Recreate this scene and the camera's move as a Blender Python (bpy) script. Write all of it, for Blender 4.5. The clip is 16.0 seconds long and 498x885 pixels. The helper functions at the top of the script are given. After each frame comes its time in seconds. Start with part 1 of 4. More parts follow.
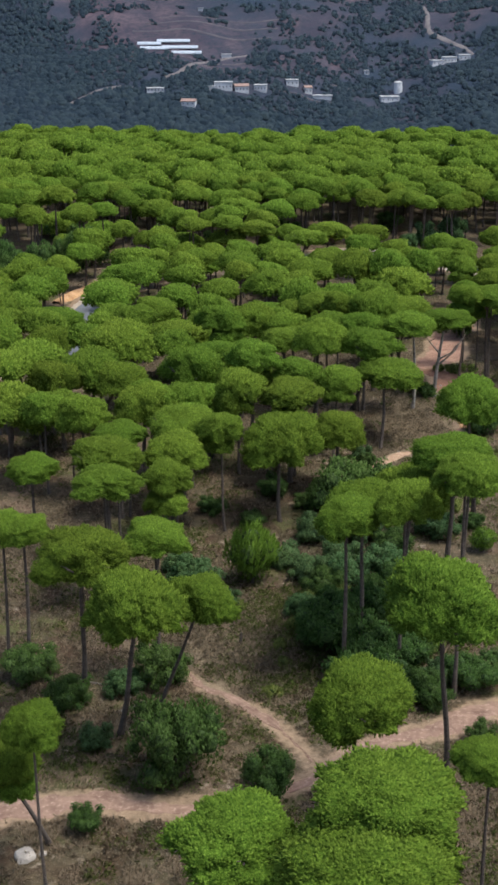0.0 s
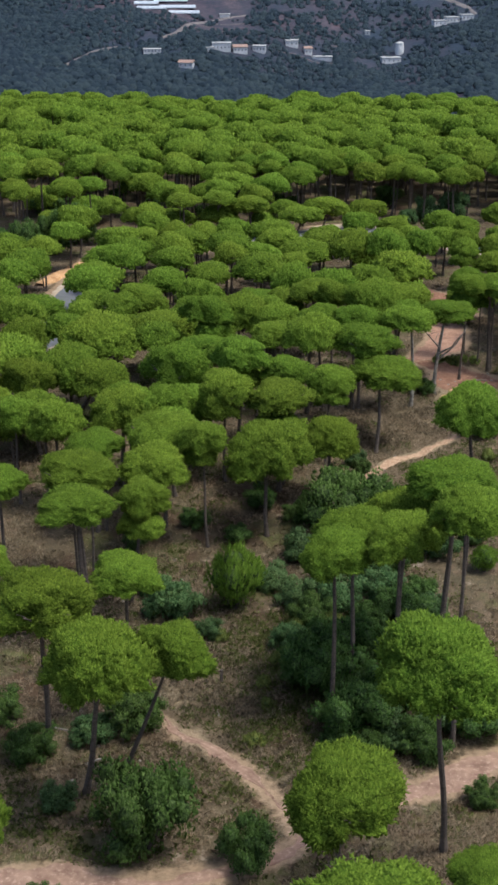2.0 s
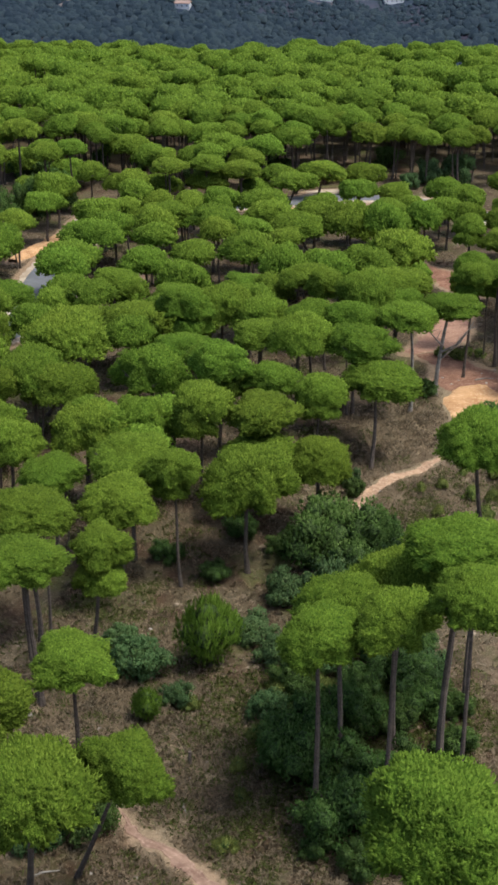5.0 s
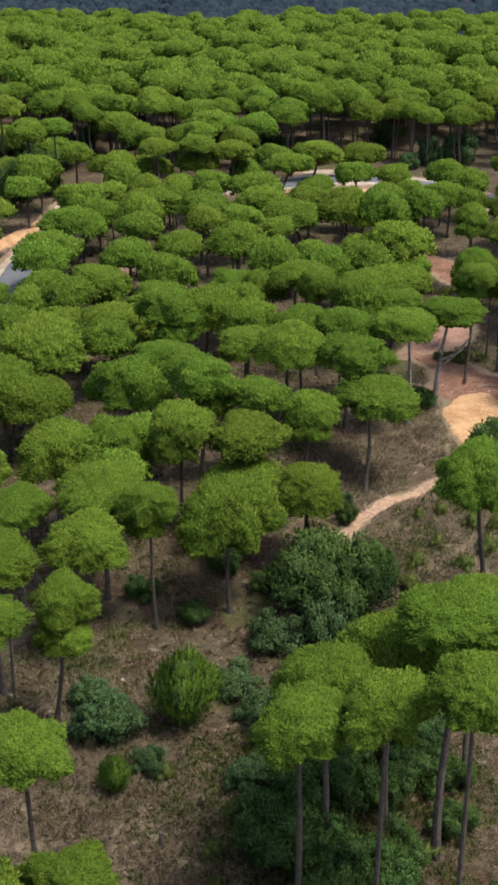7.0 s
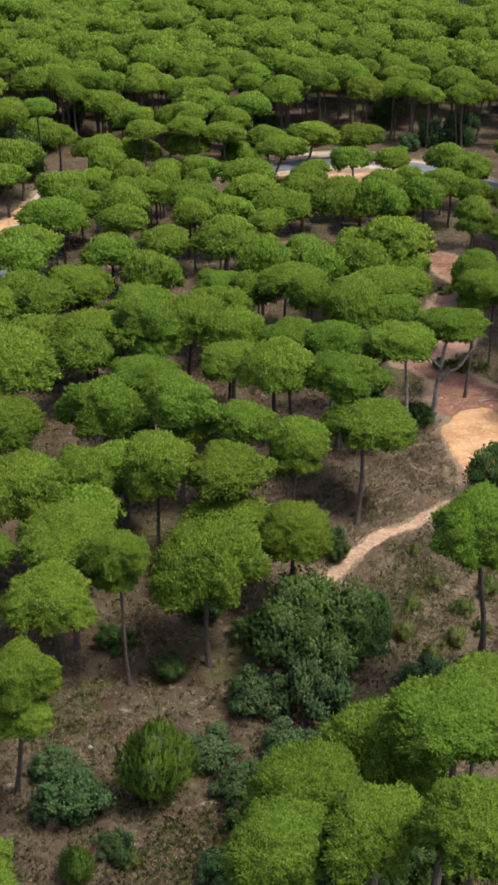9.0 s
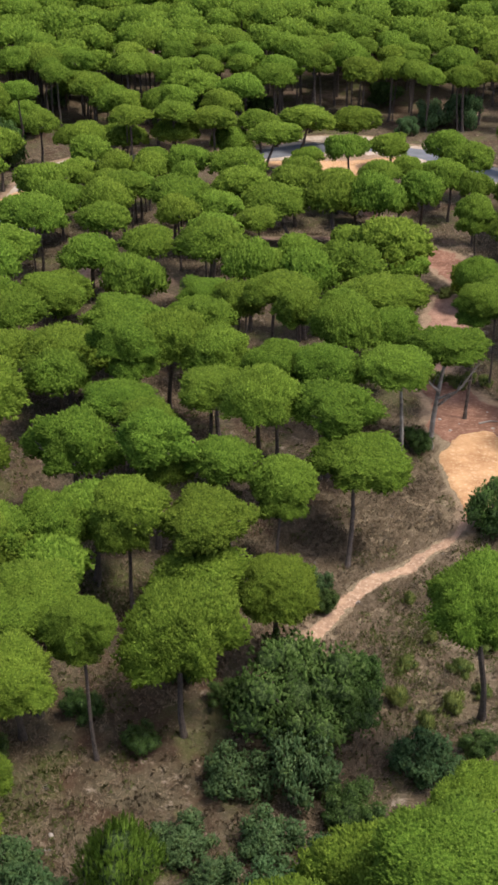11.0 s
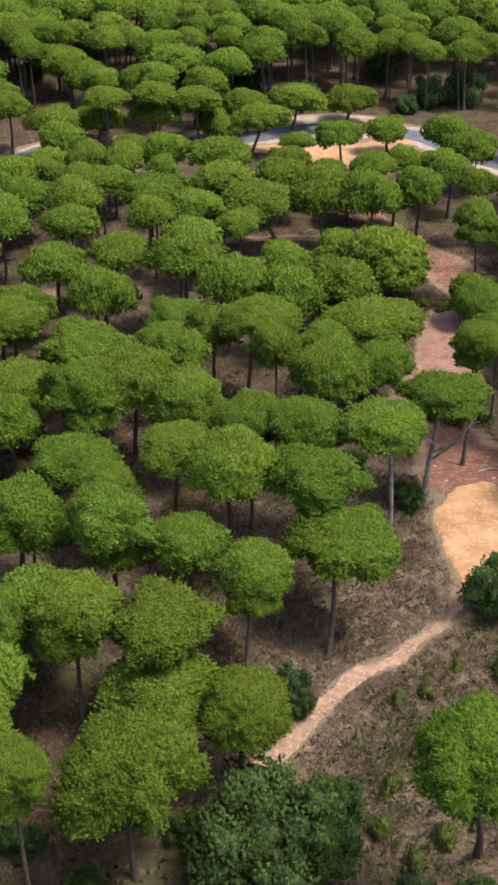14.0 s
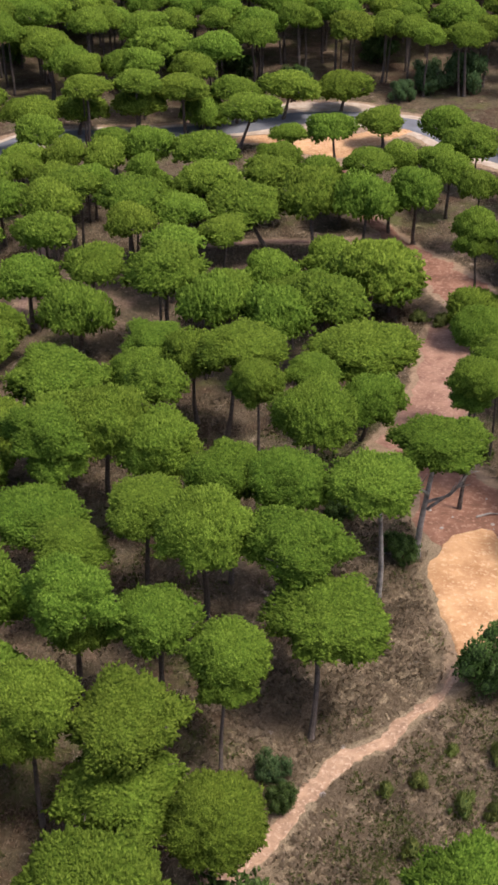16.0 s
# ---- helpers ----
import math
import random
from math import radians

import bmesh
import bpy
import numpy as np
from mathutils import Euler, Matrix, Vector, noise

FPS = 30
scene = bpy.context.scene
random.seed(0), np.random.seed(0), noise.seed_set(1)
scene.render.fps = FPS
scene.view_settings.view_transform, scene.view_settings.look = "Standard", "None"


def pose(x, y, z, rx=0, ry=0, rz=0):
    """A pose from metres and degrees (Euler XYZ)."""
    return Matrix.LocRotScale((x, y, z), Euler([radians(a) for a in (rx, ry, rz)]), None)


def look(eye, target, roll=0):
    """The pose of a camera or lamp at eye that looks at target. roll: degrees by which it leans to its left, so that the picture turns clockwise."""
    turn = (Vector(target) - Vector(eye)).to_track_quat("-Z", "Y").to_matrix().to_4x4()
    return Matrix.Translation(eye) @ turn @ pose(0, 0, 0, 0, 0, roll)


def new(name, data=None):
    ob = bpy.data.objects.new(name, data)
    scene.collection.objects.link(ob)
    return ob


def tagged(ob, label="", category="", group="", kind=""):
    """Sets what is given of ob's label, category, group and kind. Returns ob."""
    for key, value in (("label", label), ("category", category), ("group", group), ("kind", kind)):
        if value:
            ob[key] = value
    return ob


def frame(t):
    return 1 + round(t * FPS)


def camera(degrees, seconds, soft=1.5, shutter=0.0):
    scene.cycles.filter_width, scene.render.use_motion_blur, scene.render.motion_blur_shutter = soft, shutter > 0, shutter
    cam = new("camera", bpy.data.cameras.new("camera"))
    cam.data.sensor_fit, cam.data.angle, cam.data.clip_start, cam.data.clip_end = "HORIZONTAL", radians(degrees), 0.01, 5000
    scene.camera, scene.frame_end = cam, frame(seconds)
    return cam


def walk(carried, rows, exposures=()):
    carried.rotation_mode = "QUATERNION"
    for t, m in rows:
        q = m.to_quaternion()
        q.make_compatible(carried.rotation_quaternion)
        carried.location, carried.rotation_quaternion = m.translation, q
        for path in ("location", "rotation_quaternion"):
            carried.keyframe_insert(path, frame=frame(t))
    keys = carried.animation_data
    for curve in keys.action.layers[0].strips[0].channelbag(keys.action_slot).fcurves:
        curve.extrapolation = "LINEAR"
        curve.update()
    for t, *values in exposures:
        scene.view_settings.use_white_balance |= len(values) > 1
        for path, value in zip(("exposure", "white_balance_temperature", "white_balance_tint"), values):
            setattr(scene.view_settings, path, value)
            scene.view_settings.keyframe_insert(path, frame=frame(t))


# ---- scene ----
cam = camera(22.6, 16.0, soft=3.0)
METRES, EYE, TILT, LEAN, TURN = 80.0, 52.3, -21.0, 0.0, 0.0
ROWS = [
    (0.0, 0.0, 0.0, 0.0, 0.0, 0.0, -0.0),
    (0.5, 0.0045, 0.0273, 0.014, 0.0, -0.43, 0.01),
    (1.0, 0.009, 0.0545, 0.0281, 0.0, -0.88, -0.01),
    (1.5, 0.0136, 0.0822, 0.0419, 0.01, -1.31, -0.01),
    (2.0, 0.0182, 0.1091, 0.0561, 0.02, -1.76, -0.02),
    (2.5, 0.0219, 0.1367, 0.0697, 0.02, -2.2, -0.04),
    (3.0, 0.0258, 0.1643, 0.0837, 0.03, -2.66, -0.05),
    (3.5, 0.0299, 0.1928, 0.097, 0.04, -3.09, -0.06),
    (4.0, 0.0337, 0.2206, 0.1108, 0.05, -3.53, -0.05),
    (6.5, 0.0554, 0.361, 0.1793, 0.09, -5.63, 0.01),
    (7.0, 0.0598, 0.3883, 0.1932, 0.1, -6.04, 0.01),
    (7.5, 0.0643, 0.4152, 0.2076, 0.12, -6.46, 0.03),
    (8.0, 0.0686, 0.4419, 0.222, 0.12, -6.91, 0.02),
    (8.5, 0.073, 0.4694, 0.2362, 0.13, -7.33, 0.01),
    (9.0, 0.0776, 0.497, 0.2506, 0.13, -7.75, 0.02),
    (11.5, 0.1004, 0.6339, 0.3213, 0.15, -9.81, 0.07),
    (12.0, 0.1054, 0.6607, 0.3355, 0.18, -10.23, 0.11),
    (12.5, 0.1102, 0.688, 0.3496, 0.19, -10.65, 0.11),
    (13.0, 0.1152, 0.7155, 0.3638, 0.2, -11.07, 0.12),
    (13.5, 0.1198, 0.7426, 0.3784, 0.21, -11.48, 0.13),
    (14.0, 0.1243, 0.77, 0.3923, 0.2, -11.91, 0.12),
    (14.5, 0.129, 0.7965, 0.407, 0.21, -12.36, 0.14),
    (15.0, 0.1339, 0.8266, 0.422, 0.19, -12.83, 0.13),
    (15.5, 0.1386, 0.8538, 0.4364, 0.2, -13.28, 0.14),
    (16.0, 0.1432, 0.8806, 0.4512, 0.2, -13.73, 0.13),
]
walk(cam, [(t, pose(0, 0, EYE, TILT, LEAN, TURN) @ pose(METRES * x, METRES * y, METRES * z, 90 + pitch, roll, yaw)) for t, x, y, z, yaw, pitch, roll in ROWS],
     exposures=[(0.0, 0.5, 6000, 7), (4.0, 0.58, 6100, 7), (9.0, 0.65, 6300, 12), (13.0, 0.67, 6350, 16), (16.0, 0.65, 6400, 19)])

# ---- world and sun ----
SUN_AZ, SUN_EL = radians(112), radians(66)   # azimuth clockwise from +y: the sun stands to the right and a little behind
world = bpy.data.worlds.new("sky")
world.use_nodes = True
scene.world = world
_n = world.node_tree.nodes
_sky = _n.new("ShaderNodeTexSky")
_sky.sky_type, _sky.sun_disc = "NISHITA", False
_sky.sun_elevation, _sky.sun_rotation = SUN_EL, SUN_AZ
_sky.air_density, _sky.dust_density, _sky.ozone_density = 1.0, 4.0, 1.0
_n["Background"].inputs["Strength"].default_value = 0.15
world.node_tree.links.new(_sky.outputs[0], _n["Background"].inputs[0])
sun = new("sun", bpy.data.lights.new("sun", "SUN"))
sun.data.energy, sun.data.angle, sun.data.color = 2.4, radians(12.0), (1.0, 0.95, 0.84)
sun.matrix_world = look((0, 0, 200), (-math.cos(SUN_EL) * math.sin(SUN_AZ), -math.cos(SUN_EL) * math.cos(SUN_AZ), 200 - math.sin(SUN_EL)))


# ---- materials ----
def material(name):
    m = bpy.data.materials.new(name)
    m.use_nodes = True
    t = m.node_tree
    return m, t, t.nodes["Principled BSDF"]


def node(t, kind, ins=None, **props):
    n = t.nodes.new(kind)
    for k, v in (ins or {}).items():
        if isinstance(v, bpy.types.NodeSocket):
            t.links.new(v, n.inputs[k])
        else:
            n.inputs[k].default_value = v
    for k, v in props.items():
        if k == "blend_type":
            n.blend_type = v
        elif k == "data_type":
            n.data_type = v
        elif k == "operation":
            n.operation = v
        elif k == "attribute_name":
            n.attribute_name = v
        elif k == "feature":
            n.feature = v
    return n


def ramp(t, fac, stops):
    n = t.nodes.new("ShaderNodeValToRGB")
    t.links.new(fac, n.inputs[0])
    e = n.color_ramp.elements
    while len(e) < len(stops):
        e.new(0.5)
    for el, (p, c) in zip(e, stops):
        el.position, el.color = p, (*c, 1)
    return n.outputs[0]


def mix(t, fac, a, b):
    n = t.nodes.new("ShaderNodeMix")
    n.data_type = "RGBA"
    for sock, v in ((n.inputs[0], fac), (n.inputs[6], a), (n.inputs[7], b)):
        if isinstance(v, bpy.types.NodeSocket):
            t.links.new(v, sock)
        else:
            sock.default_value = (*v, 1) if isinstance(v, tuple) else v
    return n.outputs[2]


def noise_tex(t, scale, detail=4.0, rough=0.6, coords=None):
    n = node(t, "ShaderNodeTexNoise", {"Scale": scale, "Detail": detail, "Roughness": rough})
    if coords is None:
        coords = node(t, "ShaderNodeNewGeometry").outputs["Position"]
    t.links.new(coords, n.inputs["Vector"])
    return n.outputs["Fac"]


def step(t, fac, lo, hi):
    n = node(t, "ShaderNodeMapRange", {"Value": fac, "From Min": lo, "From Max": hi})
    return n.outputs[0]


def bump(t, b, height, strength, distance):
    n = node(t, "ShaderNodeBump", {"Strength": strength, "Distance": distance, "Height": height})
    t.links.new(n.outputs[0], b.inputs["Normal"])


def leaf_material(name, dark, mid, light, spread=0.35, through_light=0.5, grain=None):
    """Needles or leaves: each blade has its own tone, each plant its own hue, and some light shines through."""
    m, t, b = material(name)
    geo = node(t, "ShaderNodeNewGeometry")
    own = node(t, "ShaderNodeObjectInfo")
    pick = geo.outputs["Random Per Island"]
    # Grain paints the dark gaps between tufts into the colour.
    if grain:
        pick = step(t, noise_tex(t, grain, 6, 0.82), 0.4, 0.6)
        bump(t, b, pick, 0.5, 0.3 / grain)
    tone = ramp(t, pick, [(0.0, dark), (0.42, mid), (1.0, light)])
    patch = step(t, noise_tex(t, 0.9, 3), 0.3, 0.72)
    tone = mix(t, patch, mix(t, 0.45, tone, dark), tone)
    hue = node(t, "ShaderNodeHueSaturation", {"Hue": 0.5, "Saturation": 1.0, "Fac": 1.0, "Color": tone})
    shift = node(t, "ShaderNodeMapRange", {"Value": own.outputs["Random"], "To Min": 1 - spread, "To Max": 1 + spread})
    t.links.new(shift.outputs[0], hue.inputs["Value"])
    turn = node(t, "ShaderNodeMapRange", {"Value": noise_tex(t, 0.035, 2), "From Min": 0.3, "From Max": 0.7, "To Min": 0.494, "To Max": 0.506})
    each = node(t, "ShaderNodeMapRange", {"Value": node(t, "ShaderNodeMath", {0: own.outputs["Random"], 1: 7.31}, operation="MULTIPLY").outputs[0], "To Max": 7.31, "From Max": 7.31})
    part_of = node(t, "ShaderNodeMath", {0: each.outputs[0]}, operation="FRACT").outputs[0]
    sway = node(t, "ShaderNodeMapRange", {"Value": part_of, "To Min": -0.009, "To Max": 0.009}).outputs[0]
    t.links.new(node(t, "ShaderNodeMath", {0: turn.outputs[0], 1: sway}, operation="ADD").outputs[0], hue.inputs["Hue"])
    t.links.new(hue.outputs[0], b.inputs["Base Color"])
    b.inputs["Roughness"].default_value = 0.7
    b.inputs["Specular IOR Level"].default_value = 0.03
    tr = node(t, "ShaderNodeBsdfTranslucent", {"Color": hue.outputs[0]})
    mx = node(t, "ShaderNodeMixShader", {"Fac": through_light})
    t.links.new(b.outputs[0], mx.inputs[1])
    t.links.new(tr.outputs[0], mx.inputs[2])
    t.links.new(mx.outputs[0], t.nodes["Material Output"].inputs["Surface"])
    return m


def two_tone(name, a, b_col, scale, rough=0.95, c=None, bumpy=0.3, dist=0.05, fine=None):
    m, t, b = material(name)
    f = step(t, noise_tex(t, scale, 6, 0.65), 0.36, 0.64)
    col = mix(t, f, a, b_col)
    g = noise_tex(t, fine or scale * 7, 5, 0.7)
    if c:
        col = mix(t, step(t, g, 0.52, 0.7), col, c)
    col = mix(t, step(t, g, 0.2, 0.8), mix(t, 0.75, col, (0.02, 0.015, 0.01)), col) if bumpy > 0.35 else col
    t.links.new(col, b.inputs["Base Color"])
    b.inputs["Roughness"].default_value = rough
    b.inputs["Specular IOR Level"].default_value = 0.2
    bump(t, b, g, bumpy, dist)
    return m


NEEDLE = leaf_material("pine_needles", (0.071, 0.115, 0.014), (0.142, 0.218, 0.028), (0.228, 0.33, 0.046), 0.17, 0.45)
# Darker needles for the crown's inner shell: shade between tufts, as colour.
INNER = leaf_material("shaded_inner_needles", (0.035, 0.06, 0.008), (0.09, 0.155, 0.016), (0.16, 0.25, 0.03), 0.14, 0.2, 4.6)
# Very dark leaves that paint the shade inside every kind of bush.
SHADE = leaf_material("shaded_inner_leaves", (0.012, 0.024, 0.008), (0.045, 0.08, 0.024), (0.13, 0.19, 0.065), 0.15, 0.2, 4.0)
NEEDLE_YOUNG = leaf_material("young_pine_needles", (0.06, 0.125, 0.016), (0.125, 0.225, 0.03), (0.2, 0.32, 0.05), 0.12)
OAK = leaf_material("evergreen_oak_leaves", (0.045, 0.088, 0.02), (0.085, 0.15, 0.036), (0.16, 0.24, 0.075), 0.15)
TEAL = leaf_material("grey_green_leaves", (0.05, 0.098, 0.036), (0.1, 0.175, 0.066), (0.18, 0.265, 0.115), 0.15)
BROOM = leaf_material("broom_twigs", (0.09, 0.12, 0.03), (0.18, 0.22, 0.06), (0.28, 0.31, 0.1), 0.2)
STRAW = leaf_material("dry_grass_blades", (0.17, 0.132, 0.085), (0.265, 0.21, 0.14), (0.39, 0.32, 0.22), 0.2)
# Far scrub: distance haze is mixed into the leaf colour as blue-grey.
WILD = leaf_material("hazed_scrub_leaves", (0.023, 0.035, 0.052), (0.035, 0.051, 0.069), (0.054, 0.074, 0.087), 0.2, 0.4)
HEATH = leaf_material("heath_twigs", (0.11, 0.086, 0.058), (0.185, 0.148, 0.1), (0.28, 0.232, 0.165), 0.1)
GREENERY = leaf_material("low_green_leaves", (0.055, 0.07, 0.018), (0.095, 0.12, 0.03), (0.15, 0.175, 0.05), 0.1)
BARK = two_tone("pine_bark", (0.07, 0.057, 0.05), (0.16, 0.128, 0.108), 3.0, c=(0.22, 0.175, 0.145), bumpy=0.6, dist=0.03)
BARK_PALE = two_tone("pale_bark", (0.13, 0.115, 0.1), (0.34, 0.31, 0.27), 1.6, bumpy=0.3, dist=0.03)
SAND = two_tone("orange_sand", (0.33, 0.175, 0.08), (0.52, 0.315, 0.16), 0.45, c=(0.6, 0.42, 0.25), bumpy=0.34, dist=0.4, fine=3.0)
DUST = two_tone("pinkish_dust", (0.16, 0.097, 0.07), (0.27, 0.175, 0.128), 0.9, c=(0.38, 0.265, 0.2), bumpy=0.3, dist=0.06, fine=3.0)
# Red earth, toned down so that the bank's tree shade is in its colour.
RED = two_tone("red_earth", (0.14, 0.068, 0.042), (0.25, 0.13, 0.084), 0.6, c=(0.38, 0.23, 0.16), bumpy=0.34, dist=0.1, fine=2.5)
PATH = two_tone("trodden_sand", (0.2, 0.125, 0.08), (0.38, 0.25, 0.16), 0.9, c=(0.53, 0.385, 0.27), bumpy=0.3, dist=0.06, fine=4.0)
PINK = two_tone("pink_soil", (0.2, 0.108, 0.075), (0.34, 0.2, 0.14), 0.6, c=(0.43, 0.28, 0.2), bumpy=0.3, dist=0.06, fine=3.0)
ASPHALT = two_tone("asphalt", (0.105, 0.11, 0.12), (0.15, 0.155, 0.165), 0.4, 0.85, bumpy=0.15, dist=0.01, fine=20)
GRAVEL = two_tone("pale_gravel", (0.3, 0.235, 0.17), (0.46, 0.385, 0.3), 0.7, bumpy=0.3, dist=0.05, fine=5)
STONE = two_tone("pale_stone", (0.24, 0.21, 0.18), (0.36, 0.32, 0.28), 1.5, bumpy=0.3, dist=0.04, fine=8)
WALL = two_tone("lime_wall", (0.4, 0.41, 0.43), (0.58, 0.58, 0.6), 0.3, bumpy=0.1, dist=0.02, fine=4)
# Far lane and terrace tones are dulled to match the slope's painted haze.
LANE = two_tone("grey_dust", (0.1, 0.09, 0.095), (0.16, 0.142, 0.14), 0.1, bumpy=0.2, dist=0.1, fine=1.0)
TERRACE = two_tone("hazed_terrace_earth", (0.058, 0.054, 0.066), (0.098, 0.086, 0.094), 0.08, bumpy=0.2, dist=0.1, fine=1.0)
ROOF = two_tone("clay_tile_roof", (0.22, 0.15, 0.125), (0.3, 0.21, 0.18), 0.6, bumpy=0.3, dist=0.05, fine=4)
FLATROOF = two_tone("concrete_roof", (0.3, 0.3, 0.31), (0.4, 0.4, 0.4), 0.4, bumpy=0.1, dist=0.03, fine=4)
# White sheet, its colour greyed towards blue for the distance haze.
SHEET = two_tone("hazed_plastic_sheet", (0.33, 0.37, 0.43), (0.44, 0.48, 0.54), 0.3, 0.5, bumpy=0.1, dist=0.02, fine=3)


def dark_glass():
    m, t, b = material("window_glass")
    b.inputs["Base Color"].default_value = (0.16, 0.17, 0.19, 1)
    b.inputs["Roughness"].default_value = 0.1
    return m


PANE = dark_glass()


def ground_material():
    """Dry grass, bare reddish soil, needle litter and pale stony spots, mixed at several sizes."""
    m, t, b = material("forest_floor")
    big, mid, fine = noise_tex(t, 0.06, 4, 0.6), noise_tex(t, 0.35, 6, 0.65), noise_tex(t, 2.2, 6, 0.7)
    grass = mix(t, step(t, fine, 0.3, 0.7), (0.038, 0.032, 0.018), (0.13, 0.103, 0.061))
    soil = mix(t, step(t, fine, 0.3, 0.7), (0.085, 0.056, 0.038), (0.205, 0.143, 0.096))
    litter = mix(t, step(t, fine, 0.3, 0.7), (0.032, 0.019, 0.011), (0.085, 0.052, 0.031))
    col = mix(t, step(t, mid, 0.47, 0.6), grass, soil)
    tiny = noise_tex(t, 6.5, 5, 0.75)
    col = mix(t, step(t, big, 0.37, 0.5), col, mix(t, step(t, mid, 0.40, 0.58), litter, grass))
    col = mix(t, step(t, noise_tex(t, 0.9, 5, 0.7), 0.6, 0.72), col, (0.3, 0.24, 0.18))
    col = mix(t, step(t, noise_tex(t, 0.12, 5, 0.7), 0.53, 0.68), col, mix(t, fine, (0.05, 0.06, 0.016), (0.12, 0.125, 0.04)))
    col = mix(t, step(t, tiny, 0.56, 0.68), col, mix(t, 0.55, col, (0.32, 0.265, 0.21)))
    col = mix(t, step(t, tiny, 0.44, 0.3), col, mix(t, 0.6, col, (0.02, 0.016, 0.01)))
    worn = node(t, "ShaderNodeAttribute", attribute_name="bare").outputs["Fac"]
    edge = node(t, "ShaderNodeMath", {0: worn, 1: noise_tex(t, 1.1, 6, 0.75)}, operation="ADD").outputs[0]
    col = mix(t, step(t, edge, 0.72, 1.12), col, mix(t, step(t, fine, 0.3, 0.7), (0.18, 0.125, 0.08), (0.33, 0.235, 0.155)))
    dry = node(t, "ShaderNodeAttribute", attribute_name="straw").outputs["Fac"]
    dry = node(t, "ShaderNodeMath", {0: dry, 1: noise_tex(t, 0.5, 6, 0.75)}, operation="ADD").outputs[0]
    col = mix(t, step(t, dry, 0.75, 1.15), col, mix(t, step(t, tiny, 0.36, 0.64), (0.1, 0.078, 0.046), (0.29, 0.225, 0.148)))
    t.links.new(col, b.inputs["Base Color"])
    b.inputs["Roughness"].default_value = 1.0
    b.inputs["Specular IOR Level"].default_value = 0.1
    bump(t, b, tiny, 0.6, 0.15)
    return m


def hill_material():
    """A far scrubby slope: terraces, bare reddish earth and dark thickets, all tinted blue-grey as painted haze."""
    m, t, b = material("hazed_scrub_slope")
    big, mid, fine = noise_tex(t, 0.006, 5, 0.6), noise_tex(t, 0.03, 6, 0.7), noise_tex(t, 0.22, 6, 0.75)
    # Earth and scrub tones carry the blue of the distance in their colour.
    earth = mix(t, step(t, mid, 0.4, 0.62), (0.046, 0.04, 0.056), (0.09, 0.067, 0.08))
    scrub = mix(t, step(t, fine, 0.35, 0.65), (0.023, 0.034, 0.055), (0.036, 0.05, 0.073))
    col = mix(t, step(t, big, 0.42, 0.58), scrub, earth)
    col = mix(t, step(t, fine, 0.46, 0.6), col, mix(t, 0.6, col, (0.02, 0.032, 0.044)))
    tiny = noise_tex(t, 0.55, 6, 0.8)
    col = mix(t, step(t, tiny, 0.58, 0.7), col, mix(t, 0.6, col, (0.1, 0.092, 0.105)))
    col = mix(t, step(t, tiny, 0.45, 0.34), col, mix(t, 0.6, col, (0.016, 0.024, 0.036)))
    t.links.new(col, b.inputs["Base Color"])
    b.inputs["Roughness"].default_value = 1.0
    b.inputs["Specular IOR Level"].default_value = 0.1
    return m


FLOOR, SLOPE = ground_material(), hill_material()


# ---- the lie of the land ----
LAND_Y = [-400, 0, 60, 92, 116, 135, 150, 175, 200, 230, 258, 275, 300, 350, 430, 520, 650, 800, 900, 1000, 1150, 1300, 1600, 2200, 6000]
LAND_Z = [8, 2, 1.2, -0.7, -0.8, 0.8, 1.0, -1.5, -2.5, -3.5, -4.2, -4.6, -4.2, -6.2, -11, -45, -82, -98, -80, -45, 5, 50, 150, 330, 500]


def smooth_land(y):
    return float(sum(np.interp(y + d, LAND_Y, LAND_Z) * w for d, w in ((-9, 0.15), (-4, 0.22), (0, 0.26), (4, 0.22), (9, 0.15))))


def ground_z(x, y):
    """Height of the ground at a place."""
    z = smooth_land(y)
    z += 0.35 * noise.noise((x * 0.06, y * 0.06, 3.0)) + 0.12 * noise.noise((x * 0.35, y * 0.35, 7.0))
    if y > 450:
        k = min(1.0, (y - 450) / 300)
        z += k * (30 * noise.noise((x * 0.004, y * 0.004, 1.0)) + 9 * noise.noise((x * 0.015, y * 0.015, 5.0)))
        z += k * max(0.0, abs(x + 20) - 150) * 0.05
    return z


def link(name, me, mat, parent=None, label=""):
    me.materials.append(mat)
    ob = new(name, me)
    ob.parent = parent
    return tagged(ob, label)


def mesh_from(name, verts, faces, mat=None):
    me = bpy.data.meshes.new(name)
    me.from_pydata([tuple(v) for v in verts], [], [tuple(f) for f in faces])
    me.update()
    if mat:
        me.materials.append(mat)
    return me


def spread_axis(lo, hi, step_m, far_lo, far_hi, grow):
    a = [lo + step_m * i for i in range(int((hi - lo) / step_m) + 1)]
    d, up = step_m, [a[-1]]
    while up[-1] < far_hi:
        d *= grow
        up.append(up[-1] + d)
    d, down = step_m, [a[0]]
    while down[-1] > far_lo:
        d *= grow
        down.append(down[-1] - d)
    return down[:0:-1] + a + up[1:]


# dry open meadows: x, y, half width, half depth
MEADOWS = [(18, 130, 8, 14), (-9, 98, 5, 8), (-1, 88, 3.5, 7), (22, 148, 5, 9)]


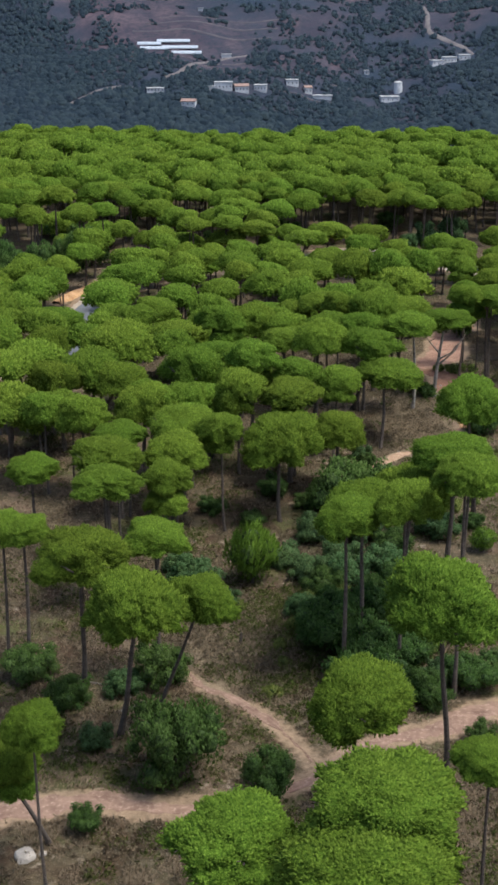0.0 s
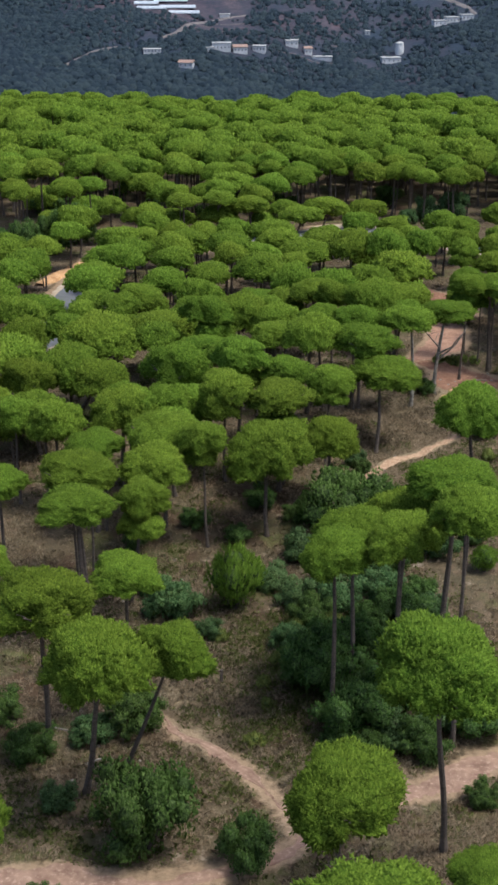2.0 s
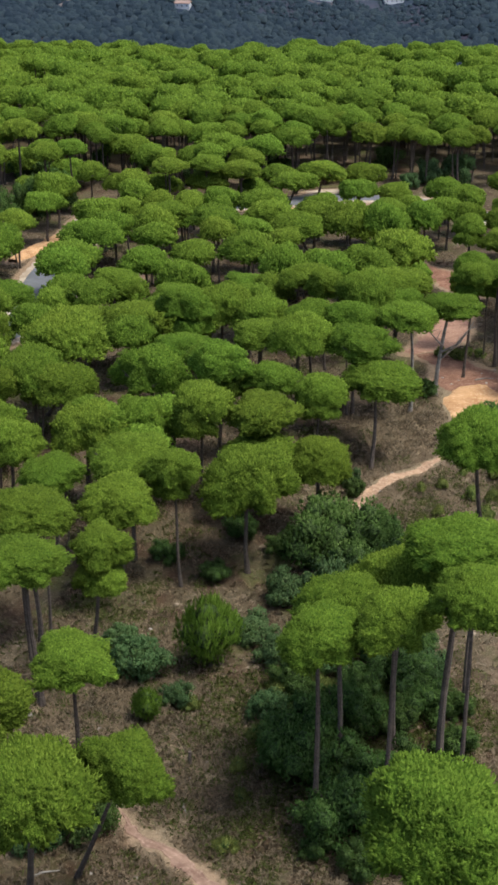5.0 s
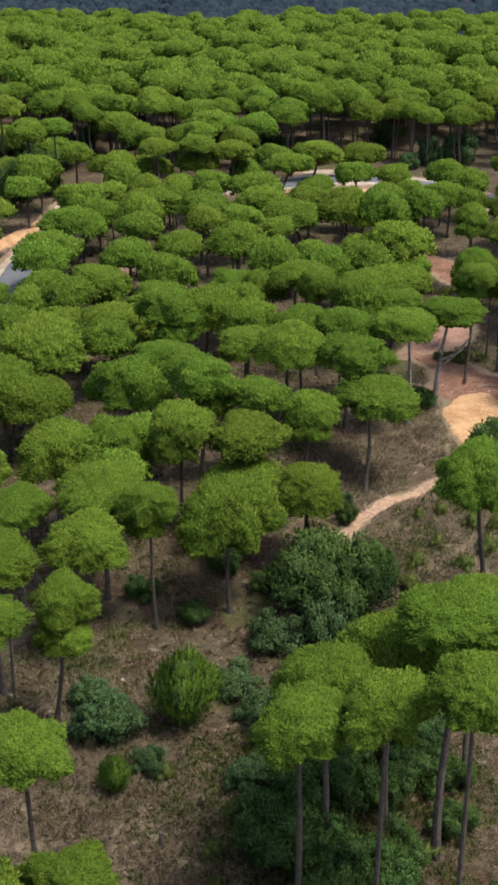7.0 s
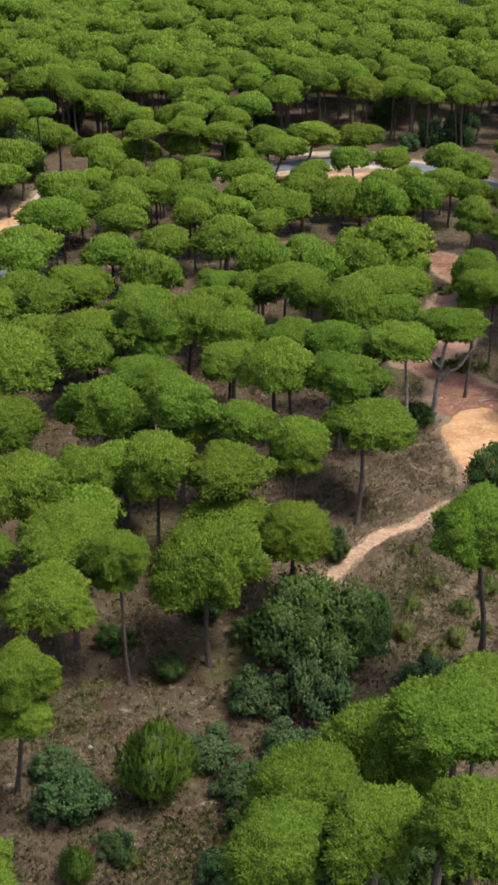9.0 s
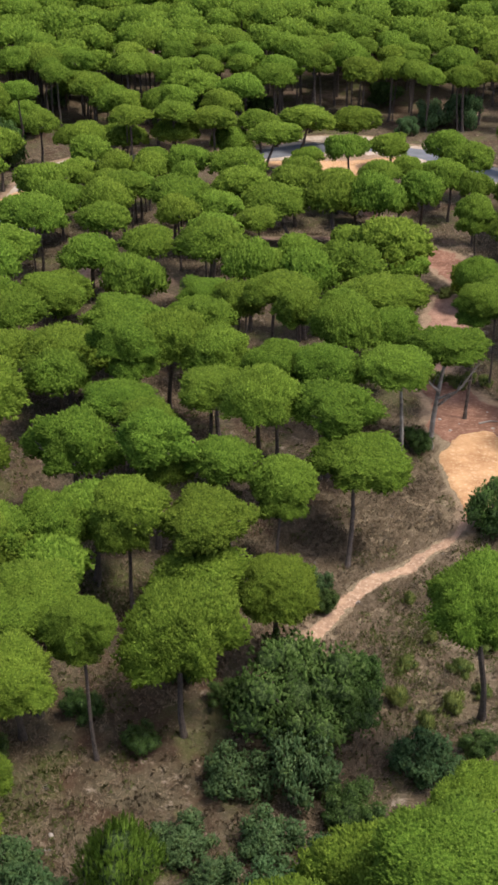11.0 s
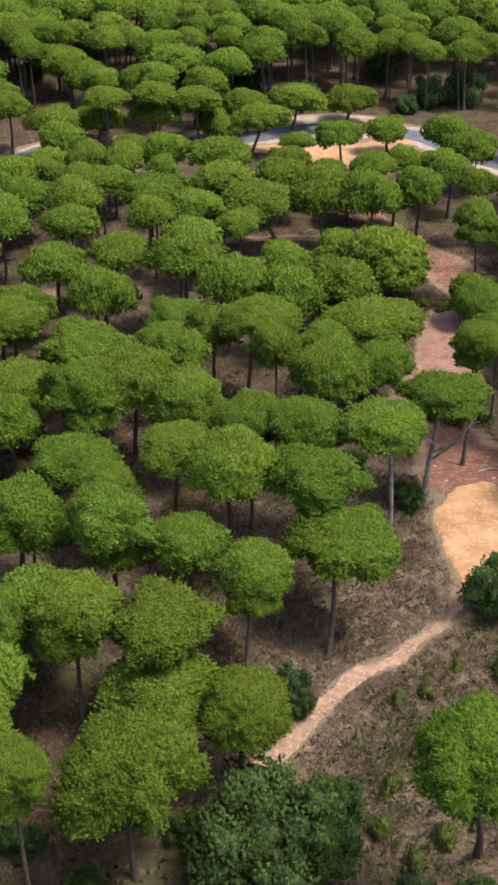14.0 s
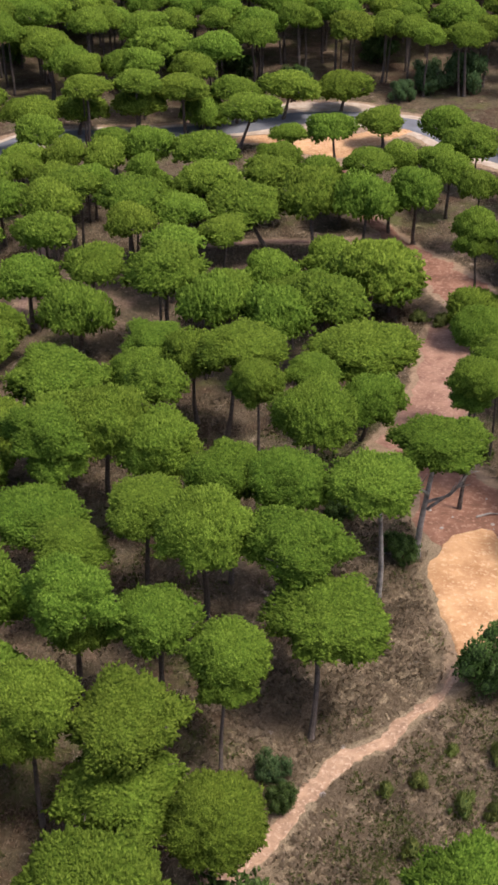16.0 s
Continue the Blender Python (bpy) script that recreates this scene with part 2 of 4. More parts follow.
def build_ground():
    xs = spread_axis(-40, 46, 0.8, -3000, 3000, 1.16)
    ys = spread_axis(52, 262, 0.8, -400, 4600, 1.07)
    xs = sorted([x for x in xs if -42 < x < 48 or abs(x) > 300] + [8.0 * k for k in range(-37, 38) if not -6 < k < 7])
    ys = sorted([y for y in ys if y < 860 or y > 1330] + [860 + 8.0 * k for k in range(59)])
    verts = [(x, y, ground_z(x, y)) for y in ys for x in xs]
    n = len(xs)
    faces = [(j * n + i, j * n + i + 1, (j + 1) * n + i + 1, (j + 1) * n + i) for j in range(len(ys) - 1) for i in range(n - 1)]
    me = mesh_from("ground", verts, faces, FLOOR)
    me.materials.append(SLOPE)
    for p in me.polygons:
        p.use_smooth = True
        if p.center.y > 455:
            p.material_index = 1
    bare = me.attributes.new("bare", "FLOAT", "POINT")
    bare.data.foreach_set("value", [trodden(x, y) if y < 265 else 0.0 for x, y, z in verts])
    straw = me.attributes.new("straw", "FLOAT", "POINT")
    straw.data.foreach_set("value", [max(math.exp(-((x - a) / p) ** 2 - ((y - c) / q) ** 2) for a, c, p, q in MEADOWS) for x, y, z in verts])
    tagged(new("ground", me), "dry brown forest floor with bare soil, running on to a scrubby hillside", "ground", kind="structure")


def spline(pts, step_m):
    """Points every step_m along a smooth line through pts (x, y, width)."""
    p = [Vector(q) for q in pts]
    p = [p[0] * 2 - p[1]] + p + [p[-1] * 2 - p[-2]]
    out = []
    for i in range(1, len(p) - 2):
        k = max(2, int((p[i + 1].xy - p[i].xy).length / step_m))
        for j in range(k):
            u = j / k
            out.append(0.5 * (2 * p[i] + (p[i + 1] - p[i - 1]) * u + (2 * p[i - 1] - 5 * p[i] + 4 * p[i + 1] - p[i + 2]) * u * u + (3 * p[i] - p[i - 1] - 3 * p[i + 1] + p[i + 2]) * u ** 3))
    out.append(p[-2])
    return out


TRODDEN = {}


def trodden(x, y):
    """How far inside a track or bare patch a place lies: 1 on it, falling to 0 beside it."""
    best = 0.0
    for qx, qy, w in TRODDEN.get((int(x // 8), int(y // 8)), ()):
        d = math.hypot(x - qx, y - qy)
        best = max(best, min(1.0, (w + 1.1 - d) / 1.3))
    return best


def ribbon(name, pts, mat, label, category, lift=0.05, ragged=0.5, step_m=0.4, across=10, crown=0.0, seed=0.0):
    """A track laid on the ground: its edges run ragged and dip under the soil beside it."""
    line = spline(pts, step_m)
    verts, faces = [], []
    for i, q in enumerate(line):
        d = (line[min(i + 1, len(line) - 1)].xy - line[max(i - 1, 0)].xy).normalized()
        side = Vector((-d.y, d.x))
        for j in range(across + 1):
            u = 2 * j / across - 1
            w = q.z / 2 * (1 + ragged * noise.noise((q.x * 0.45, q.y * 0.45, seed + (3 if u > 0 else 9))) + 0.6 * ragged * noise.noise((q.x * 1.7, q.y * 1.7, seed + (5 if u > 0 else 1))))
            c = q.xy + side * (u * w)
            rut = -0.04 * math.exp(-((abs(u) - 0.45) / 0.15) ** 2) if ragged > 0.28 else 0
            edge = lift if abs(u) < 0.99 else -0.08
            verts.append((c.x, c.y, ground_z(c.x, c.y) + edge + crown * (1 - u * u) + rut))
    for q in line:
        for dx in (-1, 0, 1):
            for dy in (-1, 0, 1):
                TRODDEN.setdefault((int(q.x // 8) + dx, int(q.y // 8) + dy), []).append((q.x, q.y, q.z / 2))
    n = across + 1
    for i in range(len(line) - 1):
        for j in range(across):
            faces.append((i * n + j, i * n + j + 1, (i + 1) * n + j + 1, (i + 1) * n + j))
    me = mesh_from(name, verts, faces, mat)
    for p in me.polygons:
        p.use_smooth = True
    return tagged(new(name, me), label, category, kind="structure")


ribbon("dirt_path", [(7.2, 120, 0.4), (8.6, 121.4, 0.85), (9.8, 122.6, 1.0), (13.1, 126.1, 1.2), (14.7, 128.5, 1.2), (16.7, 130.9, 1.35), (19.6, 132.6, 1.3), (22, 134.8, 1.05), (24, 136.8, 0.75), (25.6, 139.6, 1.27)], PATH, "narrow sandy footpath worn through dry grass", "path", seed=1, ragged=1.1)
ribbon("sand_clearing", [(25.6, 139.0, 1.0), (26.4, 141.5, 3.0), (27.2, 145, 6.0), (27.8, 149, 7.2), (28.6, 151.6, 5.0), (29.4, 153.6, 1.0)], SAND, "bare patch of bright orange sand", "sand", seed=2, across=14, ragged=0.2, lift=0.1)
# Reddish earth laid dark where tree shade meets the sunlit sand.
ribbon("earth_bank", [(29.2, 149.6, 1.0), (28.6, 151, 5.5), (28.2, 153.0, 8.4), (28.4, 156, 9.0), (28.0, 159, 7), (27, 163, 5), (25, 167, 3.5)], RED, "bank of bare red-brown earth, toned dark for tree shade", "earth", seed=3, across=14, ragged=0.25, lift=0.03)
ribbon("red_clearing", [(22.5, 166.8, 2), (24.5, 169, 3.5), (27.6, 173, 6), (29.4, 178, 5.6), (30.3, 184.5, 5.4), (31, 190, 3)], PINK, "worn clearing of pinkish bare soil", "earth", seed=4, across=12, ragged=0.25)
ribbon("earth_track", [(35, 193, 3), (34, 198, 6), (32.3, 203, 5.5), (29.5, 209, 3.2), (27, 214.5, 2.2), (24, 222, 1.8), (22.8, 229, 2.0), (22.8, 236, 2.6)], RED, "red earth track leading to the road", "track", seed=5, across=12)
ribbon("road_verge", [(62, 224, 9), (44, 240.3, 9), (36.7, 250.6, 9), (32.1, 253.8, 9.4), (27.3, 255.8, 10), (22.3, 255.7, 10), (17.3, 255, 9.5), (12.4, 253.1, 8.6), (7.5, 251.6, 8), (1.9, 249.6, 8), (-4.4, 248.4, 8), (-14, 248, 8), (-20.5, 245, 8), (-24, 238, 8), (-25, 229, 8), (-25.4, 220, 8), (-26.6, 211, 8), (-27.5, 203, 8), (-27.5, 195, 8), (-26.8, 187, 8), (-27.5, 178, 8), (-32, 168, 8), (-40, 160, 8)], GRAVEL, "pale gravel shoulder along the road", "verge", lift=0.05, ragged=0.15, seed=6, step_m=1.2)
ribbon("road", [(62, 224, 5.6), (44, 240.3, 5.6), (36.7, 250.6, 5.6), (32.1, 253.8, 5.6), (27.3, 255.8, 5.6), (22.3, 255.7, 5.6), (17.3, 255, 5.6), (12.4, 253.1, 5.6), (7.5, 251.6, 5.6), (1.9, 249.6, 5.6), (-4.4, 248.4, 5.6), (-14, 248, 5.6), (-20.5, 245, 5.6), (-24, 238, 5.6), (-25, 229, 5.6), (-25.4, 220, 5.6), (-26.6, 211, 5.6), (-27.5, 203, 5.6), (-27.5, 195, 5.6), (-26.8, 187, 5.6), (-27.5, 178, 5.6), (-32, 168, 5.6), (-40, 160, 5.6)], ASPHALT, "grey asphalt road bending through the pines", "road", lift=0.12, ragged=0.02, crown=0.05, step_m=1.2)
ribbon("gravel_layby", [(14, 260.2, 1.5), (18.5, 261, 3.4), (24, 261.4, 3.6), (28.5, 260.6, 3.2), (31, 258.6, 1.5)], GRAVEL, "pale gravel strip on the far side of the road", "verge", seed=7, ragged=0.2)
ribbon("sandy_layby", [(8, 246.5, 2), (13.5, 247, 4), (18, 245, 8), (22.5, 244, 10), (27, 246.5, 6), (31, 249, 3.5), (34, 250, 1.5)], SAND, "orange sand pull-in beside the asphalt road", "sand", seed=8, across=12, ragged=0.2, lift=0.06)
ribbon("roadside_bank", [(-33.5, 211, 1.65), (-31.6, 217, 2.4), (-29.5, 222, 2.7), (-27.6, 228, 1.8), (-25.5, 232, 0.9)], SAND, "cut bank of orange earth beside the road", "earth", seed=9, lift=0.5)
ribbon("forest_track", [(-30, 61, 1.84), (-22, 64.5, 1.95), (-14.8, 67.3, 1.95), (-10.8, 68.2, 1.95), (-5.5, 67.5, 1.5), (0, 68.7, 0.9), (3.6, 70.4, 0.8), (6.5, 73.5, 0.95), (10.5, 76, 1.4), (14.8, 77.6, 2.0), (18.8, 80.4, 2.3), (30, 84, 2.4)], DUST, "pinkish dirt track through the undergrowth", "track", seed=10, ragged=1.1)
ribbon("dusty_path", [(4.4, 73, 0.25), (3.4, 75.4, 0.45), (1.6, 78.6, 0.7), (-0.6, 81.2, 0.85), (-2.8, 83.2, 0.95), (-4.2, 84.6, 0.7), (-4.8, 86, 0.2)], DUST, "worn dusty path between dry grass", "path", seed=11, ragged=2.0)
ribbon("worn_trail", [(-12.9, 210, 0.9), (-13.1, 198, 1.1), (-12.5, 190, 0.8)], DUST, "faint pale trail between the pines", "path", seed=12)
ribbon("side_trail", [(5, 211, 0.7), (13, 212, 0.8), (21.5, 211.4, 0.8), (27, 214, 0.9)], DUST, "faint pale trail across the hollow", "path", seed=13)


build_ground()


# ---- foliage meshes ----
def blades(rng, pts, nrm, length, width, count, up=0.25, wild=0.8, lit=None):
    """Short flat blades standing out of a surface, count at every point."""
    verts, faces = [], []
    for p, n in zip(pts, nrm):
        for _ in range(count):
            d = Vector((rng.gauss(0, 1), rng.gauss(0, 1), rng.gauss(0, 1))).normalized() * wild + n * 0.7
            d.z += up
            d.normalize()
            s = d.cross(n + Vector((rng.gauss(0, 1), rng.gauss(0, 1), rng.gauss(0, 1))) * 0.45).normalized()
            L, w = length * rng.uniform(0.7, 1.3), width * rng.uniform(0.7, 1.3)
            o = p + Vector((rng.uniform(-1, 1), rng.uniform(-1, 1), rng.uniform(-1, 1))) * width * 0.8 - d * L * 0.35
            if s.cross(d).dot(n) < 0:
                s = -s
            k = len(verts)
            verts += [o - s * w * 0.5, o + s * w * 0.5, o + d * L]
            faces.append((k, k + 1, k + 2))
            if lit is not None:
                q = (n + d * 0.12).normalized()
                lit += [q, q, q]
    return verts, faces


def clumps(q, seed):
    """How far the foliage stands out in a direction: broad shoulders and cushions."""
    e = noise.voronoi((q.x * 1.7 + seed, q.y * 1.7, q.z * 1.7))[0][0]
    g = noise.voronoi((q.x * 4.6, q.y * 4.6 + seed, q.z * 4.6))[0][0]
    k = noise.voronoi((q.x * 11, q.y * 11, q.z * 11 + seed))[0][0]
    return 0.36 * noise.noise((q.x * 1.4, q.y * 1.4, seed)) + 0.36 * (0.4 - e) + 0.22 * (0.38 - g) + 0.16 * (0.38 - k)


def tuft(rng, p, n, length, width, verts, faces, lit, droop=0.0):
    """A brush of needles: a small ragged tip that points out and up from the crown, lighter on its upper side."""
    way = (n * 0.75 + Vector((rng.gauss(0, 1), rng.gauss(0, 1), rng.gauss(0, 1))) * 0.3 + Vector((0, 0, 0.6 - droop))).normalized()
    a = way.cross(Vector((rng.gauss(0, 1), rng.gauss(0, 1), rng.gauss(0, 1)))).normalized()
    b = way.cross(a)
    o, u0 = len(verts), rng.uniform(0, 6.28)
    verts.append(p + way * length * rng.uniform(0.7, 1.35))
    lit.append((n * 0.6 + way * 0.6 + Vector((0, 0, 0.25))).normalized())
    for k in range(3):
        u = u0 + 2.0944 * k + rng.uniform(-0.4, 0.4)
        out = a * math.cos(u) + b * math.sin(u)
        verts.append(p + out * width * rng.uniform(0.5, 1.5) - way * length * rng.uniform(-0.35, 0.35))
        lit.append((n * 0.6 + out * 0.85).normalized())
    faces += [(o, o + 1 + k, o + 1 + (k + 1) % 3) for k in range(3)]


def crown_mesh(name, seed, thick, tufts, length, width, mat, segs=44, rings=20):
    """An umbrella crown of radius 1 and height thick: a cushioned dome with a ragged hanging rim, covered with needle tufts."""
    rng = random.Random(seed)
    sx, sy = rng.uniform(-0.12, 0.12), rng.uniform(-0.12, 0.12)

    def shell(f, a):
        s, c = math.sin(f), math.cos(f)
        k = 1 + clumps(Vector((s * math.cos(a), s * math.sin(a), c)), seed * 3.7)
        hang = 0.1 + 0.16 * noise.noise((math.cos(a) * 1.9, math.sin(a) * 1.9, seed * 1.3)) + 0.07 * noise.noise((math.cos(a) * 5, math.sin(a) * 5, seed * 2.1))
        if f <= 1.571:
            w, z = max(0.0, s) ** 0.95 * k, max(0.0, c) ** 0.96 * thick * (0.6 + 0.4 * k) - hang * (1 - max(0.0, c)) ** 3
        else:
            u = (f - 1.571) / 0.8
            w, z = (1 - 0.6 * u) * k, -hang + 0.2 * u * thick
        lean = max(0.0, c)
        return Vector((math.cos(a) * w + sx * lean, math.sin(a) * w + sy * lean, z))

    def facing(f, a):
        g = min(max(f, 0.1), 1.52) if f < 1.6 else min(f, 2.3)
        d = 0.05 if g < 1.5 else 0.02
        q = (shell(g + d, a) - shell(g - d, a)).cross(shell(g, a + 0.05) - shell(g, a - 0.05)).normalized()
        r = Vector((math.sin(g) * math.cos(a), math.sin(g) * math.sin(a), math.cos(g) / thick)) if f < 1.6 else Vector((0.3 * math.cos(a), 0.3 * math.sin(a), -1))
        r.normalize()
        if q.dot(r) < 0:
            q = -q
        return (q * 0.65 + r * 0.55).normalized()

    low = 2.3
    verts, lit, faces = [shell(0.001, 0) - Vector((0, 0, 0.05))], [Vector((0, 0, 1))], []
    for i in range(1, rings + 1):
        f = low * i / rings
        for j in range(segs):
            a = 2 * math.pi * j / segs
            n = facing(f, a)
            verts.append(shell(f, a) - n * (0.045 if f < 1.4 else 0.02))
            lit.append(n)
    faces += [(0, 1 + j, 1 + (j + 1) % segs) for j in range(segs)]
    for i in range(rings - 1):
        for j in range(segs):
            p, q = 1 + i * segs + j, 1 + i * segs + (j + 1) % segs
            faces.append((p, p + segs, q + segs, q))
    verts.append(Vector((0, 0, 0.12 * thick)))
    lit.append(Vector((0, 0, -1)))
    o = 1 + (rings - 1) * segs
    faces += [(o + j, len(verts) - 1, o + (j + 1) % segs) for j in range(segs)]
    inner = len(faces)
    for i in range(tufts):
        u = (i + rng.random()) / tufts
        f, a = math.acos(1 - 1.12 * u), i * 2.399963 + rng.uniform(-0.08, 0.08)
        n, p = facing(f, a), shell(f, a)
        rim = f > 1.38
        tuft(rng, p + n * rng.uniform(-0.04, 0.015), n, length * (1.3 if rim else 1.0), width, verts, faces, lit, 0.7 if rim else 0.0)
    me = mesh_from(name, verts, faces, mat)
    # The inner shell takes the darker needles, a painted self-shadow behind the tufts.
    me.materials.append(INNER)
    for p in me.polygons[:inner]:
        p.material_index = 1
    me.normals_split_custom_set_from_vertices(lit)
    return me if name == "crown" else (inner, verts, faces, lit)


def lobed_mesh(name, seed, lobes, tufts, per, length, width, mat, up=0.2):
    """A bush or a leafy crown: rounded lobes (x, y, z, radius, height) covered with leaves."""
    rng = random.Random(seed)
    verts, faces, pts, nrm = [], [], [], []
    area = sum(l[3] ** 2 for l in lobes)
    for x, y, z, r, h in lobes:
        bm = bmesh.new()
        bmesh.ops.create_icosphere(bm, subdivisions=2, radius=0.72)
        o = len(verts)
        for v in bm.verts:
            w = 1 + 0.2 * noise.noise((v.co * 2.2) + Vector((x, y, seed)))
            verts.append(Vector((x + v.co.x * r * w, y + v.co.y * r * w, z + v.co.z * h * w)))
        faces += [tuple(v.index + o for v in f.verts) for f in bm.faces]
        bm.free()
        for _ in range(int(tufts * r * r / area)):
            n = Vector((rng.gauss(0, 1), rng.gauss(0, 1), rng.gauss(0.35, 1))).normalized()
            w = rng.uniform(0.8, 1.25) * (1 + 0.2 * noise.noise((n * 2.2) + Vector((x, y, seed))))
            p = Vector((x + n.x * r * w, y + n.y * r * w, z + n.z * h * w))
            if any(l[0] != x and ((p.x - l[0]) / l[3]) ** 2 + ((p.y - l[1]) / l[3]) ** 2 + ((p.z - l[2]) / l[4]) ** 2 < 0.6 for l in lobes):
                continue
            pts.append(p)
            nrm.append(n)
    lit = [v.normalized() for v in verts]
    o = 0
    for x, y, z, r, h in lobes:
        for i in range(o, o + 42):
            lit[i] = Vector(((verts[i].x - x) / r, (verts[i].y - y) / r, (verts[i].z - z) / h)).normalized()
        o += 42
    inner = len(faces)
    if per:
        o = len(verts)
        bv, bf = blades(rng, pts, nrm, length, width, per, up, lit=lit)
        verts += bv
        faces += [(a + o, b + o, c + o) for a, b, c in bf]
    else:
        for p, n in zip(pts, nrm):
            tuft(rng, p, n, length, width, verts, faces, lit, 0.4)
    me = mesh_from(name, verts, faces, mat)
    # Inner lobes get the dark copy, standing in for shade behind the leaves.
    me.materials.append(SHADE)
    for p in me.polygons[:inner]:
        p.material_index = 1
    me.normals_split_custom_set_from_vertices(lit)
    return me


def tube(line, radii, sides=8, seed=0.0):
    """A tapered, slightly knotty tube along a line of points."""
    verts, faces = [], []
    for i, (p, r) in enumerate(zip(line, radii)):
        d = (line[min(i + 1, len(line) - 1)] - line[max(i - 1, 0)]).normalized()
        a = d.cross(Vector((0.3, 1, 0.1))).normalized()
        b = d.cross(a)
        for j in range(sides):
            u = 2 * math.pi * j / sides
            k = r * (1 + 0.16 * noise.noise((math.cos(u) * 2, i * 1.3, seed + math.sin(u) * 2)))
            verts.append(p + (a * math.cos(u) + b * math.sin(u)) * k)
    for i in range(len(line) - 1):
        for j in range(sides):
            faces.append((i * sides + j, i * sides + (j + 1) % sides, (i + 1) * sides + (j + 1) % sides, (i + 1) * sides + j))
    faces.append(tuple(range(sides))[::-1])
    faces.append(tuple((len(line) - 1) * sides + j for j in range(sides)))
    return verts, faces


def trunk_mesh(seed, bend, mat):
    rng = random.Random(seed)
    ph = rng.uniform(0, 6)
    line, radii = [], []
    for i in range(11):
        u = i / 10
        s = math.sin(u * math.pi)
        line.append(Vector((bend * s * math.cos(ph) + 0.09 * math.sin(u * 7 + ph), bend * s * math.sin(ph) + 0.09 * math.cos(u * 6 + ph * 2), 10 * u)))
        radii.append(0.27 * (1 - 0.5 * u) + 0.12 * max(0, 0.12 - u) / 0.12)
    return mesh_from("trunk", *tube(line, radii, 8, seed), mat)


def limb_mesh(seed, mat):
    """A limb reaching 1 out and up into the crown."""
    rng = random.Random(seed)
    line, radii = [], []
    rise = rng.uniform(0.42, 0.6)
    for i in range(7):
        u = i / 6
        line.append(Vector((0.74 * u, 0.07 * math.sin(u * 5 + seed), -0.38 + rise * (u ** 0.7) + 0.04 * math.sin(u * 9 + seed))))
        radii.append(0.036 * (1 - 0.7 * u) + 0.006)
    v, f = tube(line, radii, 6, seed)
    for k in range(3):
        q = line[3 + k]
        tip = q + Vector((rng.uniform(0.1, 0.24), rng.uniform(-0.25, 0.25), rng.uniform(0.08, 0.2)))
        v2, f2 = tube([q, q.lerp(tip, 0.5) + Vector((0, 0, 0.02)), tip], [0.014, 0.01, 0.005], 5, seed + k)
        o = len(v)
        v += v2
        f += [tuple(a + o for a in g) for g in f2]
    return mesh_from("limb", v, f, mat)


THICK = [0.85, 0.95, 0.8, 0.9, 0.82, 1.0, 0.78, 0.88]
CROWNS = [crown_mesh("crown", 11 + k, th, 4600, 0.052, 0.021, NEEDLE, 56, 26) for k, th in enumerate(THICK)]
MID_CROWNS = [crown_mesh("crown", 11 + k, th, 2500, 0.06, 0.03, NEEDLE, 40, 18) for k, th in enumerate(THICK)]
FLAT_THICK = [0.68, 0.6, 0.74, 0.64, 0.78]
FLAT_CROWNS = [crown_mesh("crown", 31 + k, th, 950, 0.08, 0.052, NEEDLE, 30, 14) for k, th in enumerate(FLAT_THICK)]
TRUNKS = [trunk_mesh(51 + k, bend, BARK) for k, bend in enumerate((0.05, 0.12, 0.2, 0.08, 0.28, 0.03))]
BRANCHES = [limb_mesh(61 + k, BARK) for k in range(5)]
PALE_LIMB, PALE_TRUNK = limb_mesh(71, BARK_PALE), trunk_mesh(72, 0.5, BARK_PALE)

tree_rng = random.Random(20)
PLACED = []


